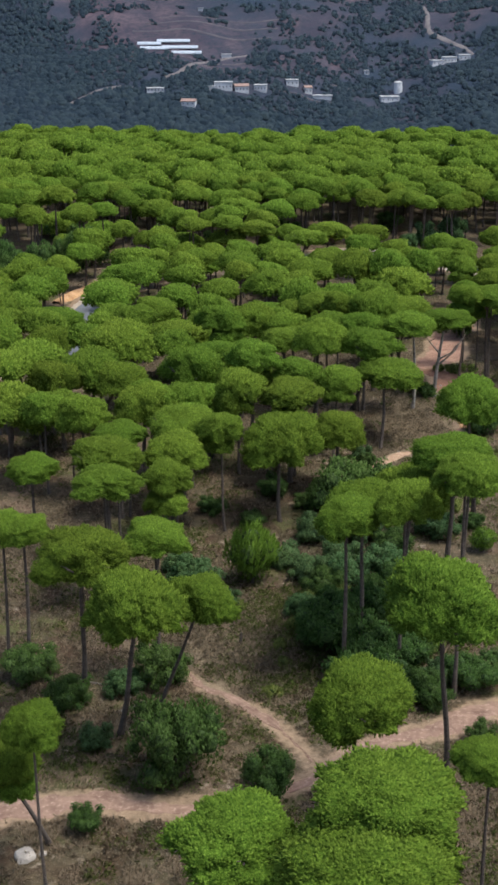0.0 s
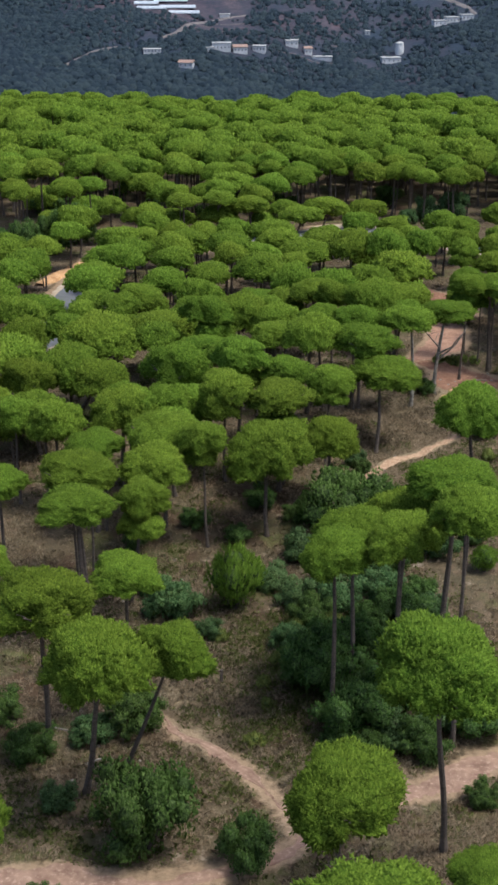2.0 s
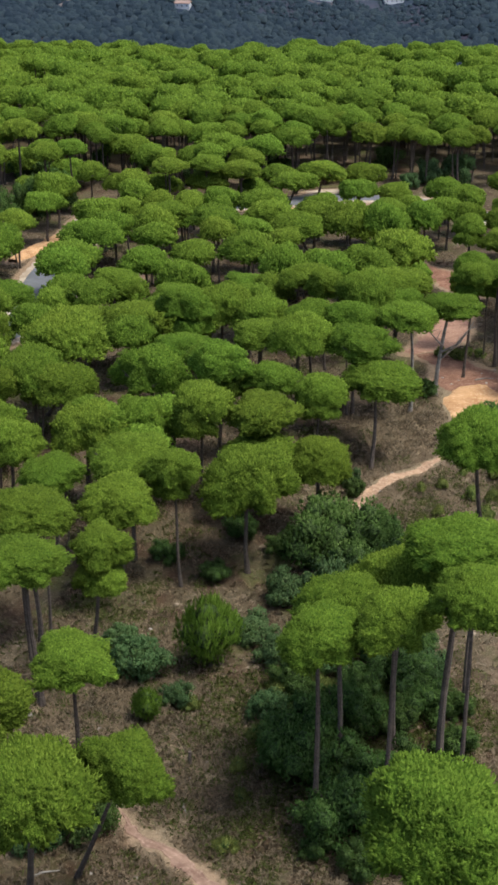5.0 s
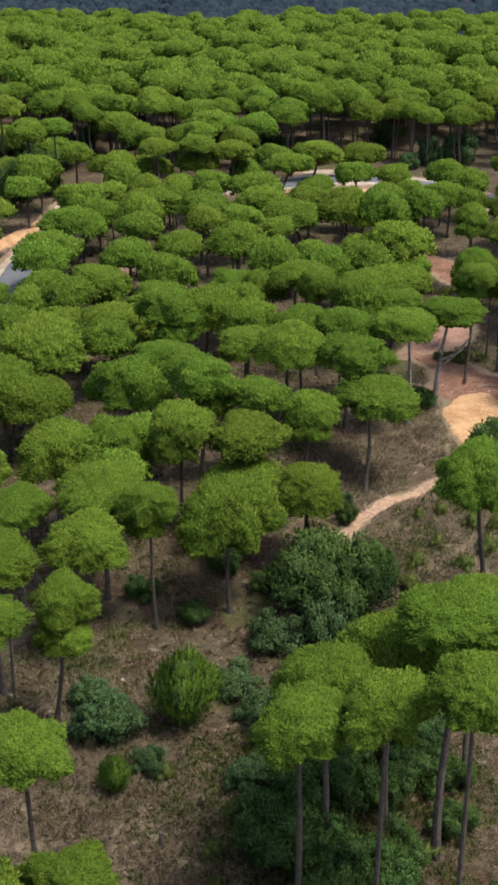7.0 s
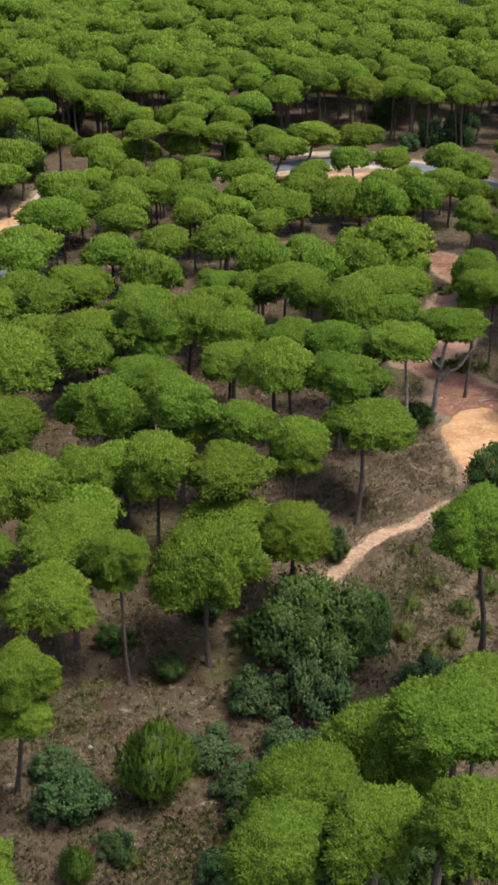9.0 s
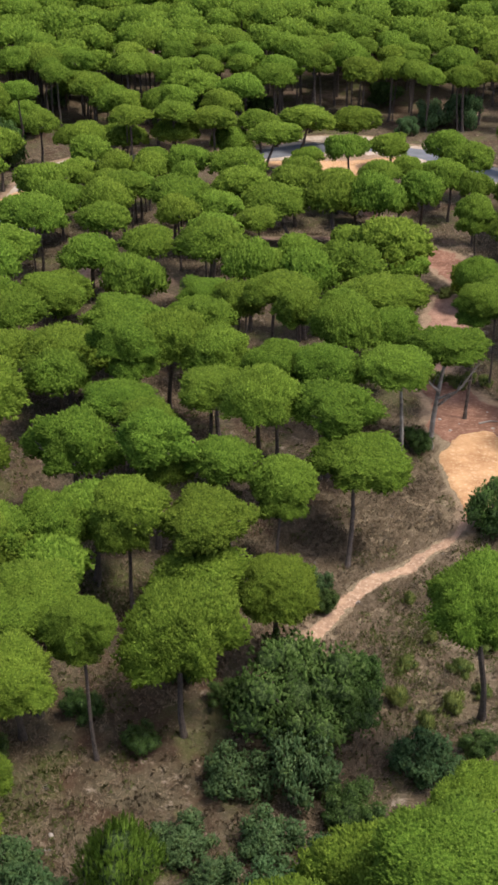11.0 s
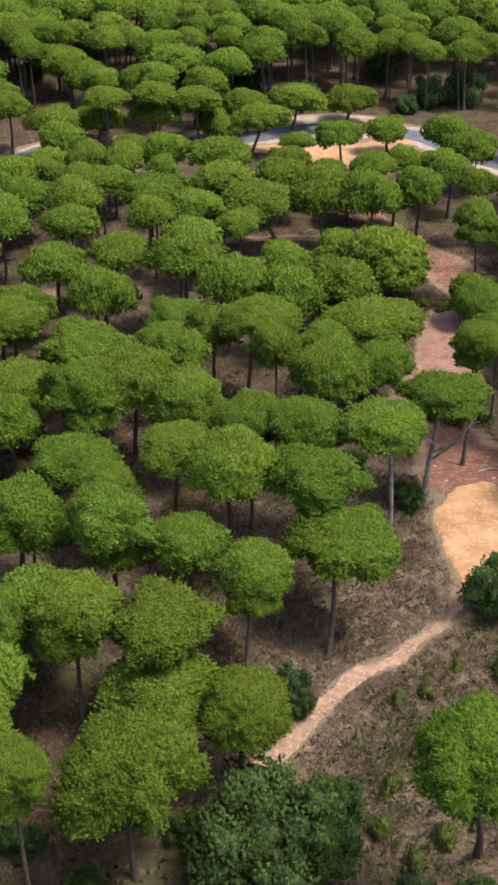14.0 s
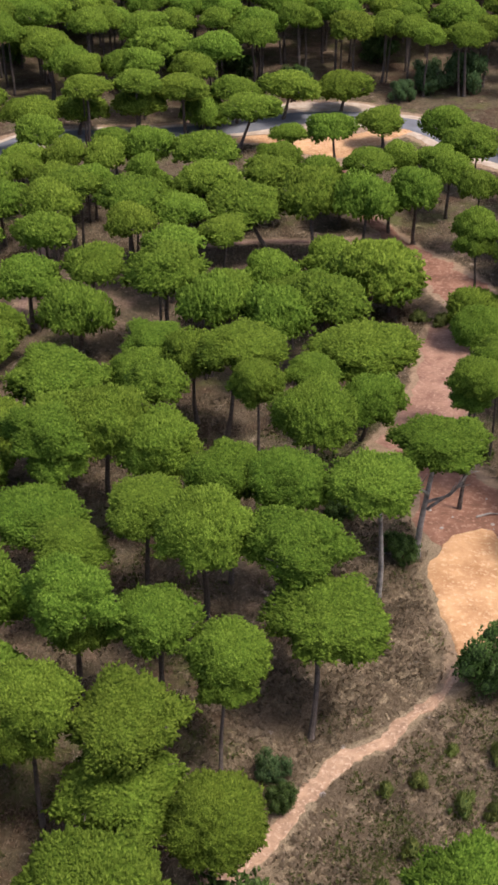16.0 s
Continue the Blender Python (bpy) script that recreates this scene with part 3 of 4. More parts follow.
def pine(x, y, top, radius, bx=None, by=None, flat=False, limbs=4, label=None, pale=False, deep=0.7):
    """A stone pine: its crown stands over (x, y) with its top at the height top; the trunk may start aside, at (bx, by)."""
    r = tree_rng
    single = bx is None
    bx, by = (x + r.uniform(-0.35, 0.35), y + r.uniform(-0.35, 0.35)) if bx is None else (bx, by)
    z0 = ground_z(bx, by)
    k = r.randrange(1000)
    pool = FLAT_CROWNS if flat else CROWNS if y < 122 else MID_CROWNS
    me = pool[k % len(pool)]
    dome = deep if deep < 1.25 else 0.85
    thick = dome * radius
    tall = dome / (FLAT_THICK if flat else THICK)[k % len(pool)]
    tree = tagged(new("stone_pine"), label or ("flat-topped umbrella pine on a slim dark trunk" if flat else "umbrella pine with a dense domed green crown on a bare trunk"), "tree", "pines of the wood")
    tree.location = (bx, by, z0)
    c = Vector((x - bx, y - by, top - thick - z0))
    crown = new("crown", me)
    crown.parent, crown.location = tree, c
    crown.rotation_euler = (r.uniform(-0.06, 0.06), r.uniform(-0.06, 0.06), r.uniform(0, 6.28))
    wide = 0.0 if flat else 0.02
    crown.scale = (radius * (wide + r.uniform(0.94, 1.08)), radius * (wide + r.uniform(0.94, 1.08)), radius * tall)
    if deep > 1.25:
        a = r.uniform(0, 6.28)
        boughs = new("lower_bough", pool[(k + 3) % len(pool)])
        q = radius * 0.8
        boughs.parent, boughs.location = tree, c + Vector((0.3 * radius * math.cos(a), 0.3 * radius * math.sin(a) - 0.2 * radius, -(0.25 + 0.9 * (deep - 1.1)) * radius))
        boughs.rotation_euler, boughs.scale = (0, 0, a), (q, q, q * tall)
    foot = Vector((0, 0, -0.25))
    head = c + Vector((0, 0, 0.12 * radius))
    if head.z < 1.0:
        head.z = 1.0
    way = head - foot
    trunk = new("trunk", PALE_TRUNK if pale else TRUNKS[k % len(TRUNKS)])
    trunk.parent, trunk.location = tree, foot
    trunk.rotation_mode = "QUATERNION"
    trunk.rotation_quaternion = way.to_track_quat("Z", "Y")
    s = way.length / 10
    girth = max(0.55, min(1.0, radius / 3.4)) * r.uniform(0.8, 1.1)
    trunk.scale = (girth, girth, s)
    if single and radius > 2.8 and r.random() < 0.6:
        a = r.uniform(0, 6.28)
        foot = Vector((0.8 * math.cos(a), 0.8 * math.sin(a), -0.25))
        way = c + Vector((0.35 * radius * math.cos(a), 0.35 * radius * math.sin(a), 0.2 * radius)) - foot
        stem = new("trunk", TRUNKS[(k + 2) % len(TRUNKS)])
        stem.parent, stem.location, stem.rotation_mode = tree, foot, "QUATERNION"
        stem.rotation_quaternion, stem.scale = way.to_track_quat("Z", "Y"), (0.6 * girth, 0.6 * girth, way.length / 10)
    a0 = r.uniform(0, 6.28)
    for i in range(limbs):
        limb = new("limb", PALE_LIMB if pale else BRANCHES[(k + i) % len(BRANCHES)])
        limb.parent, limb.location = tree, c
        limb.rotation_euler = (0, 0, a0 + i * 6.28 / limbs + r.uniform(-0.4, 0.4))
        limb.scale = (radius, radius, radius)
    PLACED.append((x, y, radius))
    return tree


# ---- the pines that stand singly or in known groves: crown x, y, top height, radius, and where it leans the foot's x, y ----
NEAR_GROVE = [
    (15.3, 81.8, 19.9, 2.5, 0.78),
    (-11.7, 78.3, 15.6, 3.2, 0.79, -12.6, 81.9),
    (-7.4, 72.8, 15.2, 3.3, 0.95, -9.4, 76.6),
    (-3.4, 76.0, 13.3, 2.5, 0.95, -6.9, 80.2),
    (11.6, 66.3, 19.2, 3.7, 0.95, 13.4, 70.7),
    (5.7, 57.2, 17.4, 2.8, 0.87),
    (-0.9, 51.5, 12.8, 3.7, 0.52),
    (6.8, 49.2, 16.9, 3.6, 0.52),
    (5.4, 45.5, 16.0, 4.0, 0.52),
    (-12.2, 59.6, 13.7, 1.7, 0.95),
    (-14.6, 61.9, 9.8, 2.0, 1.60, -12.4, 63.9),
]
GROVE_OVER_THE_OAKS = [
    (20.8, 111.5, 15.9, 3.2, 0.95, 23.1, 117.1),
    (18.5, 96.5, 14.5, 2.7, 0.78),
    (13.1, 92.5, 14.6, 3.4, 0.78),
    (9.0, 89.4, 14.8, 2.7, 0.78),
    (11.6, 84.6, 16.6, 2.5, 0.78),
    (7.2, 84.5, 15.3, 2.4, 0.78),
    (16.0, 90.2, 18.2, 3.3, 0.52),
]
GROVE_BY_THE_MEADOW = [
    (3.0, 116.0, 10.5, 4.0, 0.85, 3.2, 115.4),
    (-6.8, 117.1, 10.8, 3.4, 0.52),
    (-2.8, 113.8, 11.5, 2.2, 1.60, -2.4, 113.4),
    (-7.2, 110.7, 10.6, 3.1, 0.73, -7.5, 115.4),
    (-7.3, 101.5, 11.6, 2.4, 1.60, -8.7, 103.0),
    (-13.0, 116.4, 9.8, 3.0, 0.52),
    (-13.2, 105.4, 12.0, 3.4, 0.58),
    (-12.0, 97.5, 12.5, 3.0, 0.52),
    (-7.0, 84.7, 13.3, 2.5, 0.60),
]
GROVE_BY_THE_PATH = [
    (0.5, 134.8, 12.8, 3.0, 1.60),
    (5.7, 134.2, 10.8, 3.0, 0.62),
    (15.5, 135.3, 10.3, 3.5, 0.52, 15.1, 132.5),
    (9.8, 131.6, 10.7, 2.4, 1.28, 9.4, 129.3),
    (-0.9, 126.9, 11.8, 2.7, 1.49, -1.0, 126.4),
    (4.4, 126.2, 11.0, 3.6, 0.52),
    (4.2, 124.0, 8.1, 3.7, 0.52),
    (9.2, 121.4, 8.9, 2.8, 0.95),
]
WEST_GROVE = [
    (-3.0, 146.1, 9.2, 3.2, 0.52),
    (-10.3, 125.3, 11.2, 2.7, 0.95),
    (-15.7, 146.1, 11.8, 4.5, 0.77),
    (-22.5, 137.1, 9.8, 3.0, 0.95),
    (-18.4, 139.3, 10.4, 3.7, 0.90),
    (-15.3, 138.6, 9.2, 3.4, 0.87, -18.0, 144.7),
    (-6.4, 138.4, 11.0, 3.6, 0.95),
    (-11.1, 124.7, 11.2, 3.4, 0.95),
    (-6.9, 128.0, 10.0, 2.9, 0.89),
    (-17.2, 120.8, 11.1, 3.0, 0.95),
    (-21.3, 122.0, 11.0, 2.6, 0.95),
]
DENSE_GROVE = [
    (4.6, 153.6, 11.0, 3.3, 0.87),
    (-3.7, 152.7, 12.2, 2.9, 1.47),
    (9.6, 147.3, 12.7, 2.7, 0.86),
    (4.2, 144.3, 11.4, 2.9, 0.62),
    (8.2, 140.6, 13.6, 3.0, 0.95, 8.1, 143.6),
    (-1.0, 142.4, 9.4, 2.7, 0.52),
    (-26.1, 155.3, 8.8, 3.5, 0.95),
]
GROVE_BY_THE_SAND = [
    (10.0, 168.0, 9.9, 3.4, 0.52, 9.1, 168.0),
    (11.8, 159.0, 12.3, 2.2, 1.27),
    (15.8, 161.6, 11.0, 2.3, 0.52),
    (20.9, 169.5, 9.1, 4.2, 0.57),
    (20.8, 162.2, 8.8, 2.7, 0.89, 20.7, 168.0),
    (15.9, 152.7, 14.1, 2.9, 0.95),
    (30.0, 169.2, 11.2, 2.2, 0.93),
    (28.0, 156.4, 13.8, 2.0, 1.56),
    (14.0, 145.5, 13.1, 2.9, 0.78),
    (14.0, 139.5, 12.7, 3.5, 0.63, 12.9, 145.9),
    (19.5, 144.5, 13.4, 3.0, 0.60, 20.2, 145.6),
    (24.8, 150.6, 12.2, 3.4, 0.50, 23.6, 150.1),
]
HOLLOW_GROVE = [
    (7.5, 179.3, 9.3, 3.2, 0.95),
    (2.5, 174.3, 6.9, 3.1, 0.52),
    (1.7, 170.6, 6.6, 2.6, 0.82, 2.6, 174.0),
    (-5.3, 168.4, 7.1, 4.5, 0.52),
    (0.4, 156.4, 11.5, 3.6, 0.94, -0.2, 159.2),
    (-28.1, 171.1, 6.8, 3.9, 0.56),
    (-19.6, 175.7, 6.2, 3.3, 0.71),
    (-13.6, 172.2, 8.1, 3.3, 0.63),
    (-9.7, 159.8, 8.1, 4.2, 0.52),
]
GROVE_BY_THE_CLEARING = [
    (36.6, 208.7, 7.0, 2.4, 0.85),
    (29.8, 209.2, 7.0, 3.4, 0.82, 30.1, 211.3),
    (23.8, 205.9, 7.4, 3.6, 0.85),
    (17.6, 208.2, 7.1, 3.7, 0.79, 18.6, 204.1),
    (10.3, 207.7, 5.6, 4.5, 0.52, 13.6, 206.7),
    (8.5, 199.3, 5.8, 2.9, 0.52),
    (13.2, 177.6, 9.0, 3.3, 0.95),
    (18.2, 179.5, 8.8, 3.5, 0.71),
    (23.2, 185.7, 9.2, 3.9, 0.73, 23.3, 192.5),
    (33.4, 192.5, 9.5, 2.3, 1.42, 34.6, 195.1),
]
TRAIL_GROVE = [
    (-9.1, 208.7, 7.2, 3.5, 0.52),
    (-10.7, 204.9, 7.3, 3.4, 0.82),
    (-10.2, 197.5, 7.1, 3.3, 0.65),
    (-2.0, 204.6, 7.3, 3.6, 0.52),
    (-1.5, 199.0, 7.3, 2.6, 0.85),
    (3.6, 204.7, 5.8, 3.4, 0.52),
    (3.2, 195.9, 5.9, 3.3, 0.52),
    (-4.7, 191.2, 6.0, 3.2, 0.54),
    (3.2, 185.1, 9.1, 3.9, 0.62),
    (-5.0, 183.8, 5.5, 3.3, 0.88),
    (-21.8, 192.0, 5.8, 4.4, 0.52),
]
ROADSIDE_GROVE = [
    (25.0, 258.4, 1.8, 4.4, 0.57, 24.5, 258.5),
    (17.2, 254.2, 3.0, 4.4, 0.53, 15.7, 254.3),
    (9.0, 253.3, 2.5, 3.9, 0.52),
    (11.4, 243.3, 3.7, 4.2, 0.52, 9.6, 243.3),
    (16.2, 239.8, 0.8, 2.6, 0.52, 17.5, 239.8),
    (21.7, 232.8, 4.8, 3.1, 0.73, 22.3, 232.7),
    (29.2, 243.7, 1.6, 3.6, 0.52, 29.3, 243.6),
    (25.1, 221.1, 4.4, 3.2, 0.52),
    (29.2, 224.2, 4.4, 2.5, 0.85),
    (37.1, 236.0, 4.4, 3.5, 0.85),
    (34.8, 218.4, 5.1, 2.7, 0.85),
    (13.3, 216.7, 5.2, 4.2, 0.52),
    (5.5, 225.6, 4.8, 4.1, 0.53),
    (6.1, 212.3, 6.4, 3.3, 0.63),
]
BEND_GROVE = [
    (4.6, 250.3, 0.6, 3.5, 0.72, 4.3, 250.2),
    (1.7, 249.2, 4.3, 4.0, 0.52),
    (-4.3, 246.6, 5.8, 3.4, 0.52),
    (-10.9, 244.0, 5.9, 3.3, 0.52),
    (-12.3, 248.6, 2.0, 4.4, 0.52, -13.2, 248.5),
    (-4.5, 248.4, 2.6, 3.7, 0.58, -4.6, 248.4),
    (-15.7, 231.1, 5.2, 3.4, 0.71),
    (-0.9, 227.8, 4.7, 3.5, 0.72),
    (-1.1, 214.5, 6.8, 2.1, 0.85),
    (-11.6, 224.6, 4.9, 2.8, 0.85),
    (-7.1, 224.1, 4.8, 2.9, 0.85),
    (-16.5, 218.6, 5.0, 2.3, 0.85),
    (-36.7, 248.0, 1.8, 3.4, 0.58),
]
OUTLIERS = [
    (-17.4, 87.6, 12.5, 2.3, 0.6),
    (-19.2, 88, 12.5, 2.2, 0.6),
    (11.8, 51.2, 16.9, 1.7, 0.6),
    (-20.9, 111.1, 8.4, 2.6, 0.6),
    (-20, 216.8, 5.7, 4.3, 0.6),
    (31.8, 161.4, 12.7, 3.3, 0.6),
    (-36.3, 243.5, -2.2, 3.6, 0.6),
    (-20.9, 205, 5.4, 4.0, 0.6),
]
RIDGE_FRONT = [
    (-31.6, 264, 1.2, 4.7, 0.6),
    (26.9, 270.7, 6.8, 4.1, 0.6),
    (12.5, 273.6, 6.3, 3.9, 0.6),
    (42.8, 272.2, 7.9, 4.3, 0.6),
    (-2.6, 266.8, 5.5, 4.2, 0.6),
    (-20.9, 271.8, 4.3, 4.3, 0.6),
    (26.5, 292.6, 9.5, 4.6, 0.6),
    (8.4, 282, 4.9, 4.7, 0.6),
    (-42.3, 274.1, 1, 4.7, 0.6),
]
GROVES = [NEAR_GROVE, GROVE_OVER_THE_OAKS, GROVE_BY_THE_MEADOW, GROVE_BY_THE_PATH, WEST_GROVE, DENSE_GROVE, GROVE_BY_THE_SAND, HOLLOW_GROVE, GROVE_BY_THE_CLEARING, TRAIL_GROVE, ROADSIDE_GROVE, BEND_GROVE, OUTLIERS, RIDGE_FRONT]



def bare_limbs(tree, lean):
    """Dead pale limbs that fork from the trunk below the crown and reach out to its edge."""
    for k, (x, y, z) in enumerate(((3.6, 0.1, 8.6), (2.6, -1.2, 7.9), (-1.6, -0.8, 8.2))):
        fork, tip = Vector((lean * 0.5 - 0.22, 0.2, 4.4 + 0.7 * k)), Vector((x, y, z))
        mid = fork.lerp(tip, 0.5) + Vector((0.25, 0, -0.35))
        v, f = tube([fork, fork.lerp(mid, 0.6), mid, mid.lerp(tip, 0.6), tip], [0.13, 0.11, 0.085, 0.06, 0.025], 7, k)
        for q, way in ((mid, Vector((0.5, 0.2, 1.1))), (mid.lerp(tip, 0.6), Vector((0.8, -0.3, 0.5)))):
            o = len(v)
            v2, f2 = tube([q, q + way * 0.5 + Vector((0, 0, 0.06)), q + way], [0.045, 0.03, 0.012], 5, k + 3)
            v += v2
            f += [tuple(a + o for a in g) for g in f2]
        link("bare_limb", mesh_from("bare_limb", v, f), BARK_PALE, tree, "bleached leafless limb")


for grove in GROVES:
    for x, y, top, radius, deep, *foot in grove:
        bleached = 130 < y < 152 and x > 19
        tree = pine(x, y, top, radius, *foot, flat=y > 175, deep=deep, pale=bleached, label="umbrella pine with pale bleached trunk and bare limbs" if bleached else None)
        if bleached and x > 24:
            bare_limbs(tree, x - foot[0])
for x, y, top, radius, deep in ((31.2, 164.4, 9.4, 1.9, 0.7), (33.4, 167.6, 9.0, 2.0, 0.7)):
    pine(x, y, top, radius, deep=deep, label="slim dark pine with a small crown beside red earth")

CLEAR_PATH = [(9.8, 122.6, 2.5), (14.7, 128.5, 3.5), (19.6, 132.6, 3.5), (17, 138, 3.0), (22, 141, 4.0), (12, 126, 2.5)]
# clearings that stay free of trees: x, y, radius
CLEAR = [(27, 146, 8), (27.5, 154, 7), (27.5, 172, 6), (29.5, 180, 6), (33.5, 198, 6), (29, 208, 4), (24, 224, 3), (23, 238, 6), (20, 245, 8), (28, 247, 6), (12, 250, 5), (26, 258, 6), (18, 258, 6), (34, 253, 6), (41, 246, 6), (13, 213, 5), (14, 236, 7), (24, 232, 6), (31, 236, 7), (8, 243, 6), (36, 243, 6), (26, 264, 5), (18, 264, 4)]
CLEAR += [(-40, 226, 10), (-37, 241, 9), (-31, 216, 4), (-48, 236, 9)]
CLEAR += CLEAR_PATH + [(-27, y, 3.2) for y in range(180, 216, 4)] + [(-25, y, 3.2) for y in range(216, 240, 4)] + [(x, 249, 3.4) for x in range(-22, 10, 5)]


def free(x, y, r, k=0.78):
    return all((x - a) ** 2 + (y - b) ** 2 > (k * (r + q)) ** 2 for a, b, q in PLACED) and all((x - a) ** 2 + (y - b) ** 2 > (q + 1) ** 2 for a, b, q in CLEAR)


def fill(count, x0, x1, y0, y1, tall, seed, k=0.78, wedge=True):
    """More pines of the same wood where the canopy is closed."""
    r = random.Random(seed)
    made = 0
    for _ in range(count * 30):
        if made >= count:
            break
        y = r.uniform(y0, y1)
        x = r.uniform(x0, x1)
        if wedge and abs(x - 0.02 * y) > 0.2 * y + 8:
            continue
        rad = r.uniform(2.6, 4.0)
        if free(x, y, rad, k):
            pine(x, y, ground_z(x, y) + tall + r.uniform(-1.5, 1.0), rad, flat=True, limbs=3)
            made += 1


fill(40, -60, -17, 178, 246, 8.6, 5, 0.85)
fill(20, 38, 60, 178, 246, 8.6, 16, 0.85)
fill(14, -28, 14, 122, 178, 8.4, 25, 0.66)
fill(24, -18, 34, 178, 232, 7.0, 26, 0.86)
fill(16, -45, -24, 120, 176, 10.0, 6, 0.8)
fill(14, 33, 50, 150, 200, 11.0, 7, 0.8)
fill(14, -60, 8, 254, 268, 10.0, 12, 0.7)
fill(64, -60, 75, 265, 288, 12.0, 8, 0.58)


# ---- the wood beyond, as one mass ----
def far_wood():
    r = random.Random(9)
    protos = []
    for k in range(4):
        inner, v, f, lit = crown_mesh("far", 81 + k, (0.7, 0.78, 0.64, 0.74)[k], 230, 0.11, 0.09, NEEDLE, 18, 9)
        protos.append((np.array([q[:] for q in v]), f, np.array([q[:] for q in lit]), [1] * inner + [0] * (len(f) - inner)))
    tv, tf = tube([Vector((0, 0, 0)), Vector((0.05, 0.02, 0.5)), Vector((0, 0, 1))], [0.24, 0.18, 0.13], 5)
    tv = np.array([q[:] for q in tv])
    verts, faces, norms, slots, tverts, tfaces, spots = [], [], [], [], [], [], []
    n = m = 0
    for _ in range(10000):
        y = 284 + 175 * r.random() ** 0.9
        x = r.uniform(-1, 1) * (0.24 * y + 25)
        if y > 442 - 0.2 * x:
            continue
        rad = r.uniform(2.8, 4.2)
        if any((x - a) ** 2 + (y - b) ** 2 < (0.76 * (rad + q)) ** 2 for a, b, q in spots) or not all((x - a) ** 2 + (y - b) ** 2 > (0.66 * (rad + q)) ** 2 for a, b, q in PLACED):
            continue
        spots.append((x, y, rad))
        v, f, lit, kinds = protos[r.randrange(4)]
        slots += kinds
        z = ground_z(x, y)
        hgt = r.uniform(8.0, 13.0) + 2.5 * noise.noise((x * 0.03, y * 0.03, 9.0))
        a = r.uniform(0, 6.28)
        rot = np.array([[math.cos(a), -math.sin(a), 0], [math.sin(a), math.cos(a), 0], [0, 0, 1]])
        verts.append((v @ rot.T) * (rad * 1.1) + np.array([x, y, z + hgt - 0.75 * rad]))
        norms.append(lit @ rot.T)
        faces += [tuple(i + n for i in q) for q in f]
        n += len(v)
        tverts.append(tv * np.array([1, 1, hgt - 1.2]) + np.array([x, y, z]))
        tfaces += [tuple(i + m for i in q) for q in tf]
        m += len(tv)
    root = tagged(new("far_pine_wood"), "closed canopy of umbrella pines running on to the valley", "trees", kind="stuff")
    canopy = link("canopy", mesh_from("canopy", np.concatenate(verts), faces), NEEDLE, root)
    # Far crowns use the same painted shade on their inner shells.
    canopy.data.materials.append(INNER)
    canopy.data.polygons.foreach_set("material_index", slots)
    canopy.data.normals_split_custom_set_from_vertices([tuple(q) for q in np.concatenate(norms)])
    link("trunks", mesh_from("trunks", np.concatenate(tverts), tfaces), BARK, root)
    return len(spots)


far_wood()


# ---- bushes ----
def bush(name, x, y, radius, height, mat_mesh, label, category="shrub", group="shrubs of the undergrowth"):
    """A shrub: stems and a leafy crown made of rounded lobes, at the size given."""
    r = tree_rng
    root = tagged(new(name), label, category, group)
    root.location = (x, y, ground_z(x, y) - 0.05)
    root.rotation_euler = (0, 0, r.uniform(0, 6.28))
    leaves = new("crown", mat_mesh)
    leaves.parent, leaves.scale = root, (radius * r.uniform(0.85, 1.2), radius * r.uniform(0.85, 1.2), height)
    stems = new("stems", STEMS)
    stems.parent, stems.scale = root, (radius, radius, height)
    return root


def stems_mesh():
    r = random.Random(33)
    v, f = [], []
    for k in range(6):
        a = k * 1.05 + r.uniform(-0.3, 0.3)
        tip = Vector((math.cos(a) * r.uniform(0.3, 0.6), math.sin(a) * r.uniform(0.3, 0.6), r.uniform(0.5, 0.75)))
        v2, f2 = tube([Vector((math.cos(a) * 0.05, math.sin(a) * 0.05, 0)), tip * 0.5 + Vector((0, 0, 0.05)), tip], [0.035, 0.025, 0.012], 5, k)
        o = len(v)
        v += v2
        f += [tuple(q + o for q in g) for g in f2]
    return mesh_from("stems", v, f, BARK)


def bush_lobes(seed, n, tall=0.45):
    r = random.Random(seed)
    out = [(0, 0, 0.45, 0.45, 0.4)]
    for k in range(n):
        a = k * 6.28 / n + r.uniform(-0.4, 0.4)
        d = r.uniform(0.25, 0.92)
        q = r.uniform(0.13, 0.34)
        out.append((math.cos(a) * d, math.sin(a) * d, r.uniform(0.2, tall + 0.25), q, q * r.uniform(0.5, 0.7)))
    return out


STEMS = stems_mesh()
OAK_BUSHES = [lobed_mesh("crown", 91 + k, bush_lobes(91 + k, 34, 0.6), 4200, 0, 0.05, 0.03, OAK) for k in range(3)]
TEAL_BUSHES = [lobed_mesh("crown", 95 + k, bush_lobes(95 + k, 22, 0.5), 2200, 0, 0.065, 0.04, TEAL) for k in range(2)]
YOUNG = [lobed_mesh("crown", 98 + k, [(0, 0, 0.34, 0.55, 0.22), (0.1, 0.05, 0.58, 0.72, 0.28), (-0.05, 0, 0.78, 0.56, 0.24), (0.4, 0.2, 0.6, 0.45, 0.26), (-0.4, -0.25, 0.55, 0.5, 0.26), (0.1, -0.42, 0.62, 0.42, 0.24), (-0.2, 0.4, 0.66, 0.42, 0.22)], 1900, 4, 0.11, 0.032, NEEDLE_YOUNG, 0.7) for k in range(2)]
BROOMS = [lobed_mesh("crown", 101 + k, bush_lobes(101 + k, 6, 0.3), 420, 3, 0.34, 0.07, BROOM, 1.2) for k in range(2)]

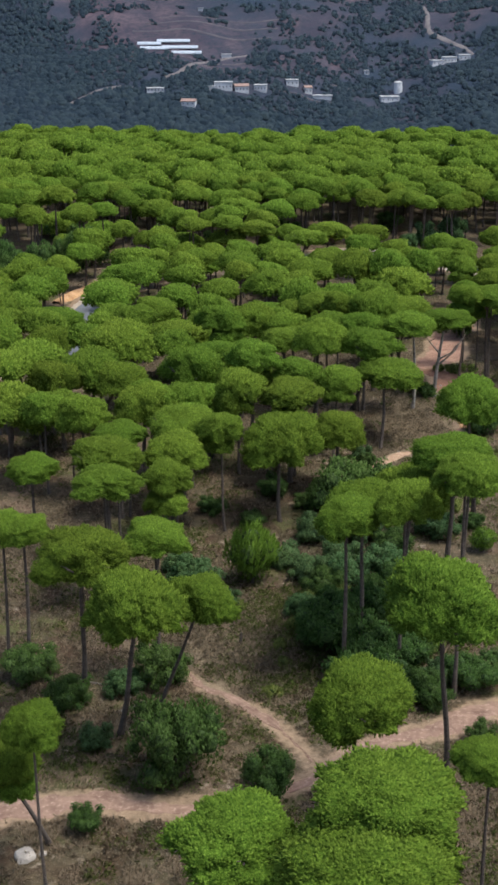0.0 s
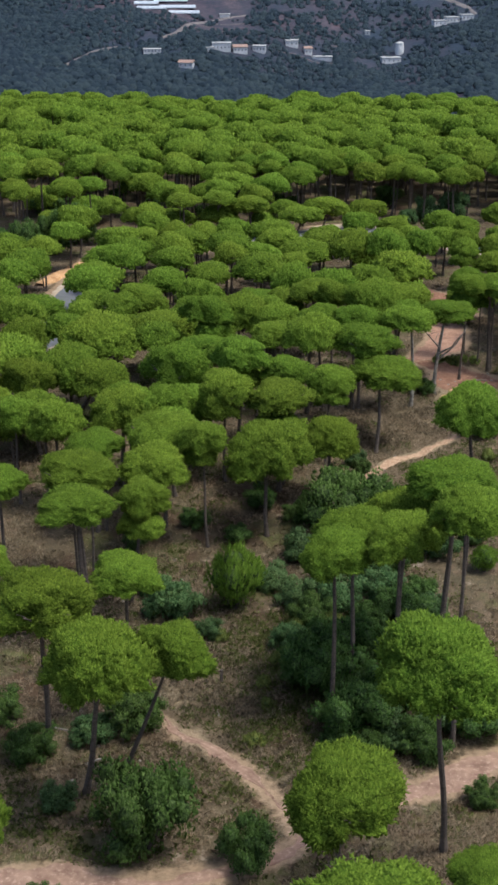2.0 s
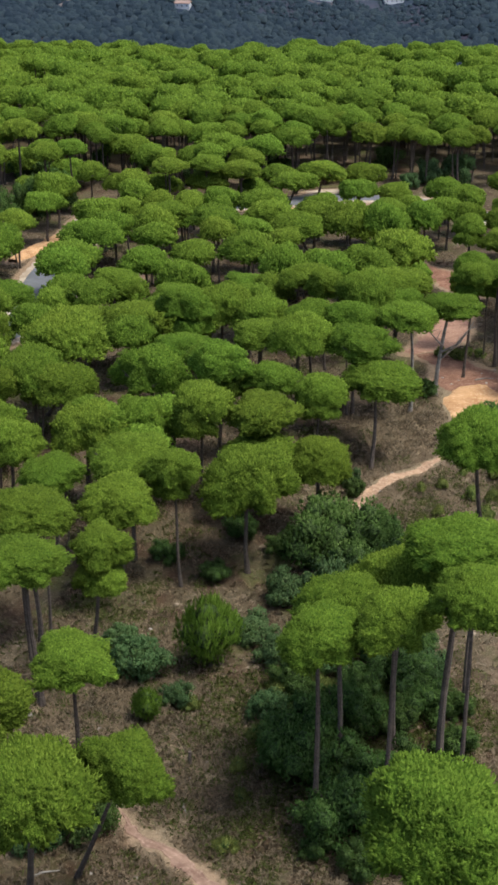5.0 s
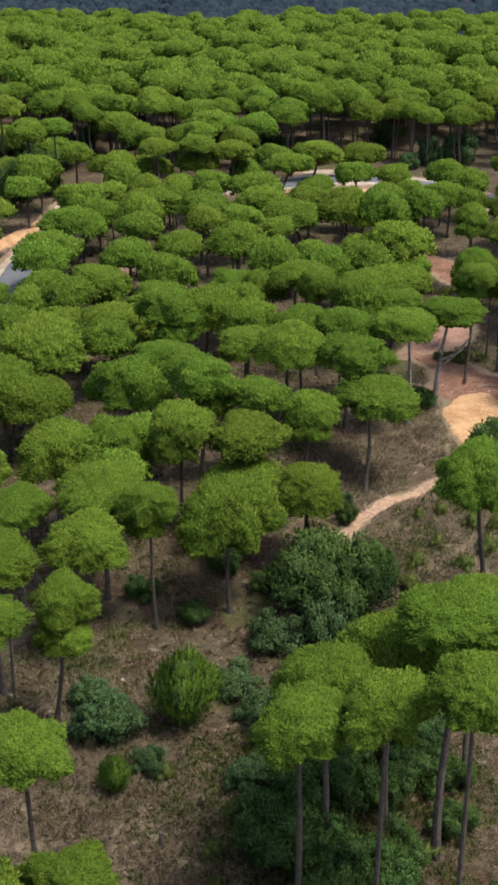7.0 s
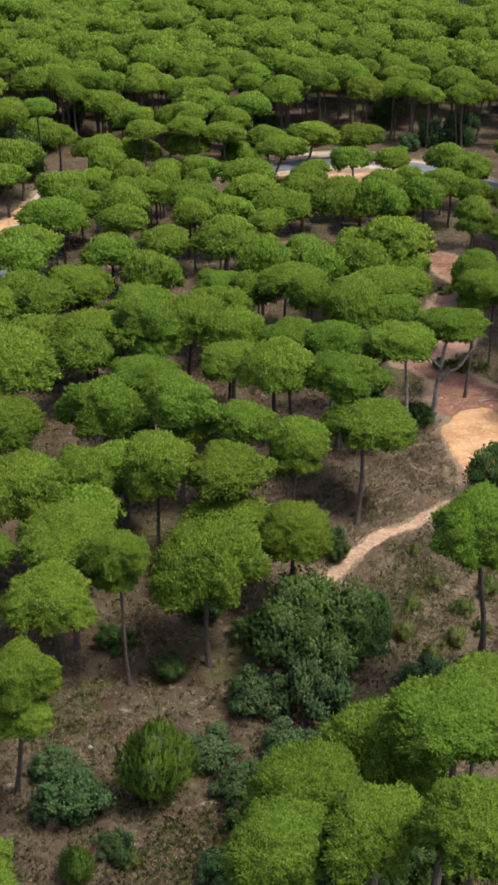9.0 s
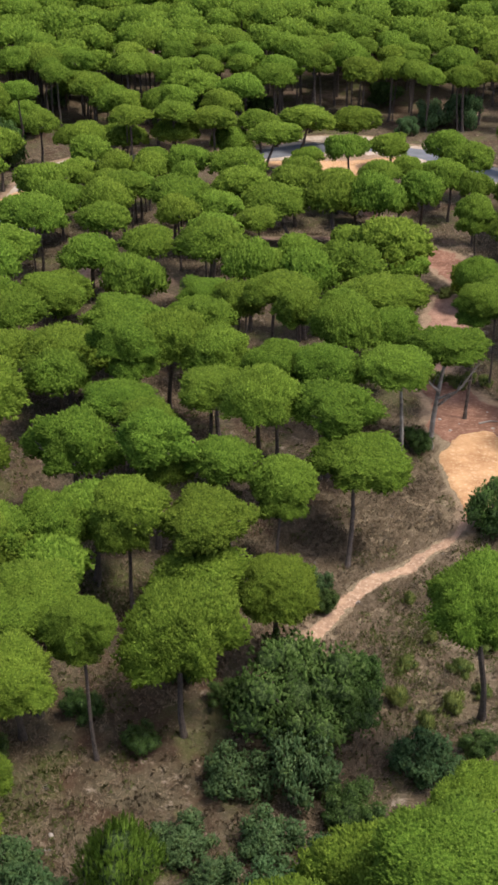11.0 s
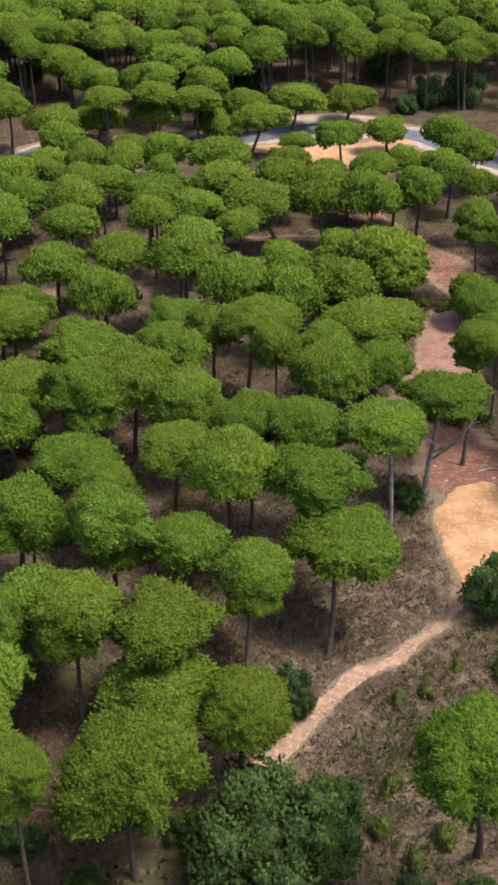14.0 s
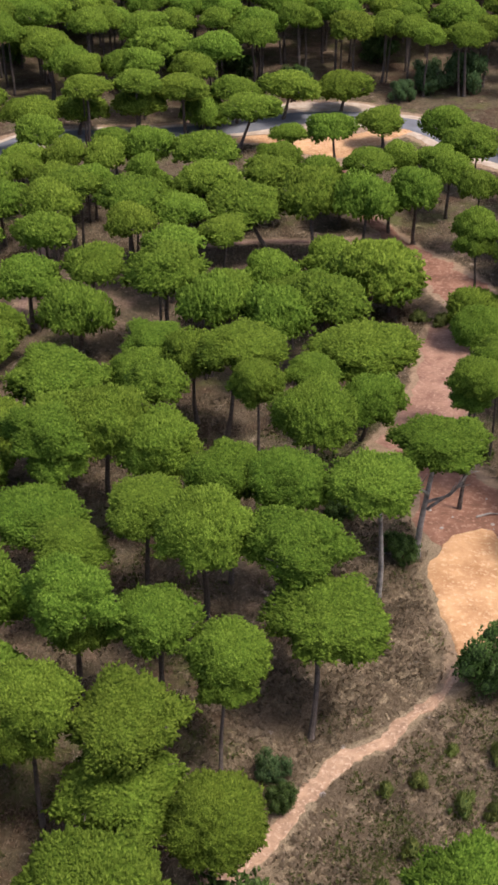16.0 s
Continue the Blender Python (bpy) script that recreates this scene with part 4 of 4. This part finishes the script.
OAKS = [(-5, 70.8, 3.6, 5.6), (1.4, 69.4, 1.9, 3.0), (8.6, 83.5, 2.4, 4.6), (7.0, 89.5, 2.8, 4.6), (11.6, 86.2, 2.4, 3.6), (9.6, 94.5, 2.5, 4.2), (-17, 84.8, 2.3, 2.6), (10.6, 115.6, 4.3, 6.2), (14.9, 119.4, 1.9, 3.8), (13.4, 115.2, 2.4, 4.2),
        (27.6, 137.3, 2.5, 4.6), (22.5, 150.2, 1.4, 2.2), (18.1, 155.2, 1.3, 2.0), (13.1, 127.5, 0.9, 1.7), (-6.6, 84.5, 2.6, 3.6), (14.2, 100.5, 2.2, 2.6), (2.5, 121.0, 1.8, 2.2), (6.8, 99, 1.9, 2.8), (11.4, 98, 1.8, 2.8), (15.4, 96.5, 1.9, 2.8), (13.6, 107.6, 2.0, 2.8), (5.2, 90.5, 1.4, 2.0), (13.2, 88.6, 1.8, 3.0), (17, 92, 1.6, 2.4), (-13.5, 80.5, 1.8, 2.4)]
OAKS += [(5.0, 93.0, 1.3, 1.8), (7.6, 96.4, 1.5, 2.2), (9.6, 91.2, 1.6, 2.6), (13.4, 94.8, 1.6, 2.4), (17.6, 96.2, 1.5, 2.2), (16.2, 103.4, 1.6, 2.0), (9.8, 80.4, 1.4, 2.0), (7.2, 81.8, 1.2, 1.6), (0.4, 114.2, 1.3, 1.6), (-3.8, 117.4, 1.4, 1.8), (6.0, 118.2, 1.2, 1.6), (-9.2, 113.0, 1.4, 1.8), (22.4, 113.8, 1.2, 1.6)]
OAKS += [(13.6, 80.6, 1.8, 2.8), (17.4, 83.6, 1.9, 2.6), (20.6, 85.0, 1.6, 2.2), (16.6, 75.2, 1.2, 1.6), (-10.4, 65.2, 1.2, 1.6)]
OAKS += [(-38, 226, 3.6, 8), (-34.5, 236, 4.0, 8.5), (-42, 218, 3.6, 7.5), (-31, 244, 3.4, 7), (-46, 232, 4, 8)]
ridge_rng = random.Random(77)
OAKS += [(-44 + 6.2 * i + ridge_rng.uniform(-2, 2), ridge_rng.uniform(266, 282), ridge_rng.uniform(1.6, 3.0), ridge_rng.uniform(2.0, 4.4)) for i in range(13)]
for k, (x, y, q, h) in enumerate(OAKS):
    bush("oak_shrub", x, y, q, h, OAK_BUSHES[k % 3], "dark green evergreen oak bush among dry grass")
for k, (x, y, q, h) in enumerate([(10.6, 111.2, 2.8, 4.4), (6.3, 110.6, 2.4, 2.8), (-5.0, 101.2, 2.1, 3.4), (-2.0, 98.0, 1.3, 1.6), (18.6, 112, 2.3, 3.0), (12.4, 129.6, 1.1, 2.0), (-6.4, 104.5, 1.5, 2.2), (3.4, 105.5, 1.8, 2.2), (34, 264, 2.2, 3.5), (38.5, 267, 3.2, 5.2), (44, 268.5, 3.6, 6.5), (11.8, 82.2, 1.7, 2.4), (4.6, 96, 1.6, 2.2), (8.8, 101.5, 2.0, 3.0), (12.8, 103.5, 2.2, 3.2), (5.4, 103, 1.7, 2.4), (16.5, 100.5, 1.8, 2.4), (8.4, 105.6, 2.0, 2.6), (10.2, 88, 1.6, 2.8), (15.2, 84.6, 1.8, 2.6), (-9.5, 83, 1.6, 2.0), (-11, 75, 1.5, 1.8)]):
    bush("leafy_shrub", x, y, q, h, TEAL_BUSHES[k % 2], "grey-green leafy shrub in open undergrowth")
for k, (x, y, q, h) in enumerate([(0.3, 102.2, 2.6, 5.6), (-3.9, 95.6, 1.2, 2.6), (22.5, 108.5, 1.4, 2.4), (33.5, 188, 1.3, 2.2), (25.2, 187, 1.0, 1.6)]):
    bush("young_pine", x, y, q, h, YOUNG[k % 2], "young bushy pine with upright bright needles", "tree", "young pines")
for k, (x, y, q, h) in enumerate([(23.9, 127.4, 1.0, 1.3), (19.4, 128.6, 0.8, 1.1), (21.4, 129.3, 0.8, 1.1), (23.8, 131.6, 0.7, 0.9), (17.6, 118.4, 1.1, 1.5), (18.4, 121.8, 0.9, 1.2), (20.6, 124.6, 0.9, 1.1), (5.2, 97.6, 1.3, 1.6), (3.8, 93.6, 1.0, 1.1), (6.4, 92.0, 1.2, 1.6), (8.4, 98.6, 1.3, 1.7), (10.8, 96.2, 1.2, 1.5), (2.6, 90.2, 0.9, 1.0), (12.6, 99.4, 1.2, 1.5), (-0.8, 97.2, 0.9, 1.0), (1.8, 82.4, 0.9, 1.0), (15.0, 89.6, 1.1, 1.4), (2.8, 87, 0.9, 0.9), (5.6, 99.8, 1.2, 1.5), (22.2, 121.4, 1.0, 1.3), (24.6, 123.8, 1.2, 1.5), (25.8, 127.0, 0.9, 1.2), (21.2, 117.8, 1.2, 1.4), (23.4, 119.2, 0.8, 1.0), (26.8, 131.2, 1.1, 1.4), (19.2, 116.2, 1.0, 1.2), (28.2, 164.6, 1.2, 1.4), (29.6, 166.2, 1.0, 1.1), (26.4, 165.8, 1.1, 1.3), (31.0, 165.0, 1.1, 1.2), (30.6, 190.8, 1.4, 1.3), (33.0, 189.4, 1.2, 1.2), (28.4, 191.8, 1.2, 1.2)]):
    bush("broom_bush", x, y, q, h, BROOMS[k % 2], "low yellow-green broom bush on dry soil")


# ---- grass, stones and litter on the ground ----
def dry_grass():
    r = random.Random(41)
    base, nrm = [], []
    while len(base) < 56000:
        y = 60 + 160 * r.random() ** 1.5
        x = r.uniform(-1, 1) * (0.2 * y + 9) + 0.02 * y
        if trodden(x, y) > 0.5 * r.random() + 0.2:
            continue
        if noise.noise((x * 0.12, y * 0.12, 2.0)) + 0.7 * noise.noise((x * 0.5, y * 0.5, 4.0)) < r.uniform(-0.15, 0.4):
            continue
        base.append(Vector((x, y, ground_z(x, y) + 0.1)))
        nrm.append(Vector((0, 0, 1)))
    for cx, cy, rx, ry, n in ((18, 130, 9, 13, 12000), (-8, 98, 6, 9, 8000), (0, 88, 4, 7, 4000), (22, 148, 5, 9, 3000)):
        for _ in range(n):
            x, y = r.gauss(cx, rx * 0.55), r.gauss(cy, ry * 0.55)
            if trodden(x, y) < 0.75 and noise.noise((x * 0.6, y * 0.6, 8.0)) > r.uniform(-0.6, 0.1):
                base.append(Vector((x, y, ground_z(x, y) + 0.1)))
                nrm.append(Vector((0, 0, 1)))
    lit = []
    v, f = blades(r, base, nrm, 0.42, 0.075, 3, 0.25, 1.0, lit=lit)
    me = mesh_from("dry_grass", v, f, STRAW)
    me.normals_split_custom_set_from_vertices(lit)
    tagged(new("dry_grass", me), "tussocks of dry straw-coloured grass", "grass", kind="stuff")


def undergrowth(name, count, seed, mat, far, bias, label, zones=()):
    """Low cushions and seedlings, too many to count; more of them in the zones (x, y, half width, half depth, count)."""
    r = random.Random(seed)
    spots = []
    while len(spots) < count:
        y = 60 + far * r.random() ** 1.3
        x = r.uniform(-1, 1) * (0.2 * y + 9) + 0.02 * y
        if trodden(x, y) > 0.0 or noise.noise((x * 0.09, y * 0.09, seed)) + 0.4 * noise.noise((x * 0.4, y * 0.4, 6.0)) < r.uniform(-0.35, 0.5) + bias:
            continue
        spots.append((x, y))
    for cx, cy, hx, hy, n in zones:
        for _ in range(n):
            x, y = r.gauss(cx, hx * 0.6), r.gauss(cy, hy * 0.6)
            if trodden(x, y) < 0.3 and noise.noise((x * 0.35, y * 0.35, seed)) > r.uniform(-0.5, 0.2):
                spots.append((x, y))
    pts, nrm = [], []
    for x, y in spots:
        q, h = r.uniform(0.25, 1.0), r.uniform(0.2, 0.6)
        for _ in range(int(10 + 46 * q * q)):
            n = Vector((r.gauss(0, 1), r.gauss(0, 1), abs(r.gauss(0.4, 0.8)))).normalized()
            pts.append(Vector((x + n.x * q, y + n.y * q, ground_z(x, y) + n.z * h)))
            nrm.append(n)
    lit = []
    v, f = blades(r, pts, nrm, 0.24, 0.08, 2, 0.4, 0.8, lit=lit)
    me = mesh_from(name, v, f, mat)
    me.normals_split_custom_set_from_vertices([(q + Vector((0, 0, 0.4))).normalized() for q in lit])
    tagged(new(name, me), label, "undergrowth", kind="stuff")


def stone_mesh(seed):
    bm = bmesh.new()
    bmesh.ops.create_icosphere(bm, subdivisions=2, radius=1)
    for v in bm.verts:
        v.co *= 1 + 0.35 * noise.noise(v.co * 1.4 + Vector((seed, 0, 0)))
        v.co.z *= 0.55
    me = bpy.data.meshes.new("stone")
    bm.to_mesh(me)
    bm.free()
    me.materials.append(STONE)
    return me


STONES = [stone_mesh(k * 3.1) for k in range(4)]


def stones():
    r = random.Random(43)
    spots = [(-13.8, 62.6, 0.75), (-12.8, 62.9, 0.3)]
    for cx, cy, n, sx, sy in ((-8, 104, 14, 3, 4), (-7, 96, 10, 3, 4), (16, 133, 5, 1.5, 1.5), (20.5, 141, 6, 2, 4), (-2, 90, 6, 2, 4), (-9, 80, 6, 3, 4), (30.5, 155, 12, 2.5, 2)):
        spots += [(r.gauss(cx, sx), r.gauss(cy, sy), r.uniform(0.08, 0.24)) for _ in range(n)]
    for x, y, s in spots:
        ob = tagged(new("stone", STONES[r.randrange(4)]), "small pale limestone rock lying on dry soil", "rock", "loose stones")
        ob.location = (x, y, ground_z(x, y) + 0.1 * s)
        ob.rotation_euler = (r.uniform(-0.2, 0.2), r.uniform(-0.2, 0.2), r.uniform(0, 6.28))
        ob.scale = (s, s * r.uniform(0.7, 1.0), s)


def stump():
    v, f = tube([Vector((0, 0, -0.2)), Vector((0.02, 0, 0.5)), Vector((0.05, 0.02, 1.15))], [0.16, 0.13, 0.12], 8, 2)
    ob = tagged(new("tree_stump", mesh_from("tree_stump", v, f, BARK)), "thin dark burnt-looking tree stump in dry grass", "stump")
    ob.location = (-0.7, 90.6, ground_z(-0.7, 90.6))


def fallen_branch(x, y, length, turn):
    v, f = tube([Vector((0, 0, 0.06)), Vector((length * 0.5, 0.1, 0.16)), Vector((length, -0.1, 0.1))], [0.09, 0.07, 0.03], 6, x)
    ob = tagged(new("fallen_branch", mesh_from("fallen_branch", v, f, BARK_PALE)), "bleached fallen branch lying in the grass", "branch", "fallen branches")
    ob.location, ob.rotation_euler = (x, y, ground_z(x, y)), (0, 0, turn)


dry_grass()
undergrowth("heath_cushions", 2400, 47, HEATH, 195, 0.0, "low straw-brown heath cushions over dry soil", ((18, 130, 8, 14, 420), (-8, 97, 6, 9, 300), (0, 86, 4, 8, 200), (21, 147, 4, 9, 160)))
undergrowth("low_greenery", 1900, 53, GREENERY, 110, 0.1, "low green seedlings and herbs over dry soil", ((21, 124, 6, 8, 160), (6, 94, 5, 9, 420), (2, 84, 5, 6, 200), (14, 92, 6, 9, 260), (-4, 101, 6, 6, 120)))
stones()
stump()
for row in ((-11.5, 84, 2.4, 2.8), (-9.8, 79.8, 2.0, 0.4), (-0.6, 85.5, 1.2, 1.9), (-6, 105.5, 1.8, 0.3), (28.8, 155.4, 2.2, 0.2), (21.6, 150.4, 1.6, 2.6)):
    fallen_branch(*row)


# ---- the far hillside with its village ----
def box_mesh(name, x0, x1, y0, y1, z0, z1, mat):
    v = [(x, y, z) for z in (z0, z1) for y in (y0, y1) for x in (x0, x1)]
    f = [(0, 2, 3, 1), (4, 5, 7, 6), (0, 1, 5, 4), (2, 6, 7, 3), (0, 4, 6, 2), (1, 3, 7, 5)]
    return mesh_from(name, v, f, mat)


def house(x, y, w, d, h, label, roof="flat", turn=0.0, storeys=2, bays=4):
    """A plain village house: walls, a roof with an overhang, rows of windows set into the front, and a door."""
    w, d, h = w * 0.82, d * 0.82, h * 0.56
    home = tagged(new("house"), label, "house", "houses of the village")
    home.location, home.rotation_euler = (x, y, ground_z(x, y) - 0.6), (0, 0, turn)
    new("wall", box_mesh("wall", -w / 2, w / 2, -d / 2, d / 2, -2, h, WALL)).parent = home
    if roof == "flat":
        new("roof", box_mesh("roof", -w / 2 - 0.4, w / 2 + 0.4, -d / 2 - 0.4, d / 2 + 0.4, h + 0.004, h + 0.5, FLATROOF)).parent = home
    else:
        rise = d * 0.22
        v = [(-w / 2 - 0.5, -d / 2 - 0.5, h), (w / 2 + 0.5, -d / 2 - 0.5, h), (w / 2 + 0.5, d / 2 + 0.5, h), (-w / 2 - 0.5, d / 2 + 0.5, h), (-w / 2 - 0.5, 0, h + rise), (w / 2 + 0.5, 0, h + rise)]
        v += [(a, b, c + 0.35) for a, b, c in v]
        f = [(6, 7, 11, 10), (8, 9, 10, 11), (0, 4, 5, 1), (2, 5, 4, 3), (0, 1, 7, 6), (2, 3, 9, 8), (0, 6, 10, 4), (3, 4, 10, 9), (1, 5, 11, 7), (2, 8, 11, 5)]
        new("roof", mesh_from("roof", v, f, ROOF)).parent = home
    for s in range(storeys):
        for k in range(bays):
            cx = -w / 2 + w * (k + 0.5) / bays
            z = 0.4 + s * 2.6
            if z + 1.9 > h:
                continue
            name, lo = ("door", 0.1) if (s == 0 and k == bays // 2) else ("window", z)
            new(name, box_mesh(name, cx - 0.45, cx + 0.45, -d / 2 - 0.06, -d / 2 + 0.1, lo + 0.5, z + 1.7, PANE)).parent = home
    return home


for row in [(-72.4, 995.7, 16, 9, 4.5, "long low white village house with a flat roof", "flat", 0.1, 1, 5), (-45.4, 973.5, 13, 9, 5, "small grey-white village house among dark trees", "tile", -0.2, 1, 3),
            (-29, 1000, 7, 7, 4, "little plain white outbuilding", "flat", 0.2, 1, 2), (-20, 1006, 17, 10, 8, "large white two-storey village house with a flat roof", "flat", 0.0, 2, 5),
            (-6, 1009, 13, 9, 6, "pale two-storey village house", "tile", 0.15, 2, 4), (9, 1016, 12, 9, 6.5, "grey-white two-storey village house", "flat", -0.1, 2, 4),
            (34.4, 1036, 12, 9, 6.5, "weathered grey village house with a flat roof", "flat", 0.1, 2, 3), (47, 1032, 7, 8, 6.5, "narrow house with a faded red tile roof", "tile", 0.2, 2, 2),
            (58.5, 1028, 19, 9, 4, "long low pale house with a terrace wall", "flat", -0.05, 1, 5), (113, 1036, 18, 10, 6, "bright white house on the lower slope", "flat", 0.1, 2, 4),
            (157, 1086, 13, 9, 6, "white modern house stepping down the slope", "flat", 0.25, 2, 3), (168, 1092, 14, 9, 6.5, "white modern house with broad flat roof", "flat", 0.2, 2, 4), (181, 1097, 12, 9, 6.5, "white modern house at the end of a lane", "flat", 0.15, 2, 3),
            (98.3, 1085, 5, 5, 5, "tiny white hillside cabin", "flat", 0.0, 1, 1), (-19, 1090, 10, 7, 4, "grey stone farm shed on a terrace", "flat", 0.0, 1, 2), (-43.5, 1181, 5, 5, 4, "tiny white cabin high on the slope", "flat", 0.0, 1, 1)]:
    house(*row)


def water_tower(x, y):
    """A round white tank with a domed lid."""
    tower = tagged(new("water_tank"), "round white water tank beside a house", "tank")
    tower.location = (x, y, ground_z(x, y) - 0.5)
    v, f = tube([Vector((0, 0, -1)), Vector((0, 0, 4)), Vector((0, 0, 8))], [3.4, 3.3, 3.2], 16)
    link("tank", mesh_from("tank", v, f), WALL, tower)
    v, f = tube([Vector((0, 0, 8.0)), Vector((0, 0, 8.7)), Vector((0, 0, 9.1))], [3.4, 2.4, 0.4], 16)
    link("lid", mesh_from("lid", v, f), FLATROOF, tower)


water_tower(121, 1047)


def greenhouse(x, y, length, turn):
    """A plastic tunnel: an arched cover on hoops, closed at both ends."""
    g = tagged(new("greenhouse"), "long white plastic greenhouse tunnel on a terrace", "greenhouse", "greenhouses")
    g.location, g.rotation_euler = (x, y, ground_z(x, y) - 0.2), (0, 0, turn)
    arc = [(3.4 * math.cos(math.pi * k / 10), 2.3 * math.sin(math.pi * k / 10)) for k in range(11)]
    v = [(s * length / 2, p, q) for s in (-1, 1) for p, q in arc]
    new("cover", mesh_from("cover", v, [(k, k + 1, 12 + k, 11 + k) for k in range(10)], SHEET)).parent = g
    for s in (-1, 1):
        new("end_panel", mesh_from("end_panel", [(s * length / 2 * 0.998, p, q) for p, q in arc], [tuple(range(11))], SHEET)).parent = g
    for k in range(6):
        c = (k / 5 - 0.5) * length
        line = [Vector((c, p * 1.01, q * 1.01)) for p, q in arc]
        hv, hf = tube(line, [0.09] * 11, 5)
        link("hoop", mesh_from("hoop", hv, hf), FLATROOF, g)


for row in ((-84, 1102, 20, 0.0), (-64, 1107, 28, 0.03), (-79, 1093, 24, 0.0), (-58, 1096, 30, 0.02), (-52, 1086, 25, 0.02)):
    greenhouse(*row)

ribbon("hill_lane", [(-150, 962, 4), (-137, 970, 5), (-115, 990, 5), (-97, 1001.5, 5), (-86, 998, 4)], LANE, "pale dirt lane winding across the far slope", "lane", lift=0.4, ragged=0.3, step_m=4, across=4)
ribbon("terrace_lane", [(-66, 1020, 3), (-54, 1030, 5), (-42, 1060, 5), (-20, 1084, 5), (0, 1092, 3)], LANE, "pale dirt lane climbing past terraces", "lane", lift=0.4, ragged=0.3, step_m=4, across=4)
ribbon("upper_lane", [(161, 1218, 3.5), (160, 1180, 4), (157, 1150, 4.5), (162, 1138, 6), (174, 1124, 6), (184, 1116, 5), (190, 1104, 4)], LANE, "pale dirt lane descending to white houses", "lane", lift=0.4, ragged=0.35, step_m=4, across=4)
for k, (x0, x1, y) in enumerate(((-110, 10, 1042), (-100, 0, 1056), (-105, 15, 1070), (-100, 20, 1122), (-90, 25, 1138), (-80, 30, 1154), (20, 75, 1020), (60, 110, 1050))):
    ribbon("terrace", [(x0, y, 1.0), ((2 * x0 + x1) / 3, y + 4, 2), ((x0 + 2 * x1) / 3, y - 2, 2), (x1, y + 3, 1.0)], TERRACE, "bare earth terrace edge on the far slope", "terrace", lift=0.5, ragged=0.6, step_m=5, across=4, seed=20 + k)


def hillside_scrub():
    """Round trees and thickets over the far slope."""
    r = random.Random(71)
    bm = bmesh.new()
    bmesh.ops.create_icosphere(bm, subdivisions=1, radius=1)
    base = np.array([v.co[:] for v in bm.verts])
    tri = [tuple(v.index for v in f.verts) for f in bm.faces]
    bm.free()
    verts, faces, n, made = [], [], 0, 0
    while made < 26000:
        y = 880 + 420 * r.random()
        x = r.uniform(-1, 1) * (0.21 * y + 30)
        den = 0.4 * noise.noise((x * 0.011, y * 0.011, 3.0)) + 0.9 * noise.noise((x * 0.045, y * 0.045, 4.0))
        den += 0.25 - 0.3 * max(0.0, min(1.0, (y - 1070) / 90)) - 0.65 * math.exp(-((x + 45) / 75) ** 2 - ((y - 1110) / 75) ** 2)
        den += 0.4 * max(0.0, min(1.0, (1030 - y) / 40)) + 0.5 * max(0.0, min(1.0, (-110 - 0.3 * (y - 1000) - x) / 30))
        if den < r.uniform(-0.3, 0.5) or trodden(x, y) > 0.2:
            continue
        if any(math.hypot(x - a, y - c) < 10 and y < c + 3 for a, c in ((-72, 996), (-45, 973), (-20, 1006), (-6, 1009), (9, 1016), (34, 1036), (47, 1032), (58, 1028), (113, 1036), (121, 1047), (157, 1086), (168, 1092), (181, 1097), (98, 1085), (-84, 1102), (-64, 1107), (-79, 1093), (-58, 1096), (-52, 1086))):
            continue
        made += 1
        s = r.uniform(0.8, 2.2) * r.uniform(0.8, 1.3) * (1.45 if y < 985 else 1.0)
        off = r.uniform(0, 50)
        w = np.array([1 + 0.45 * noise.noise(Vector(q) * 1.6 + Vector((off, 0, 0))) for q in base])
        verts.append(base * w[:, None] * np.array([s, s, s * r.uniform(0.7, 1.1)]) + np.array([x, y, ground_z(x, y) + s * 0.55]))
        faces += [tuple(i + n for i in q) for q in tri]
        n += len(base)
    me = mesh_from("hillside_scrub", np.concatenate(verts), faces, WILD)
    for p in me.polygons:
        p.use_smooth = True
    me.normals_split_custom_set_from_vertices([(v.normal * 0.45 + Vector((0, 0, 1))).normalized() for v in me.vertices])
    tagged(new("hillside_scrub", me), "dark trees and thickets on the far slope, tinted with painted blue-grey haze", "trees", kind="stuff")


hillside_scrub()
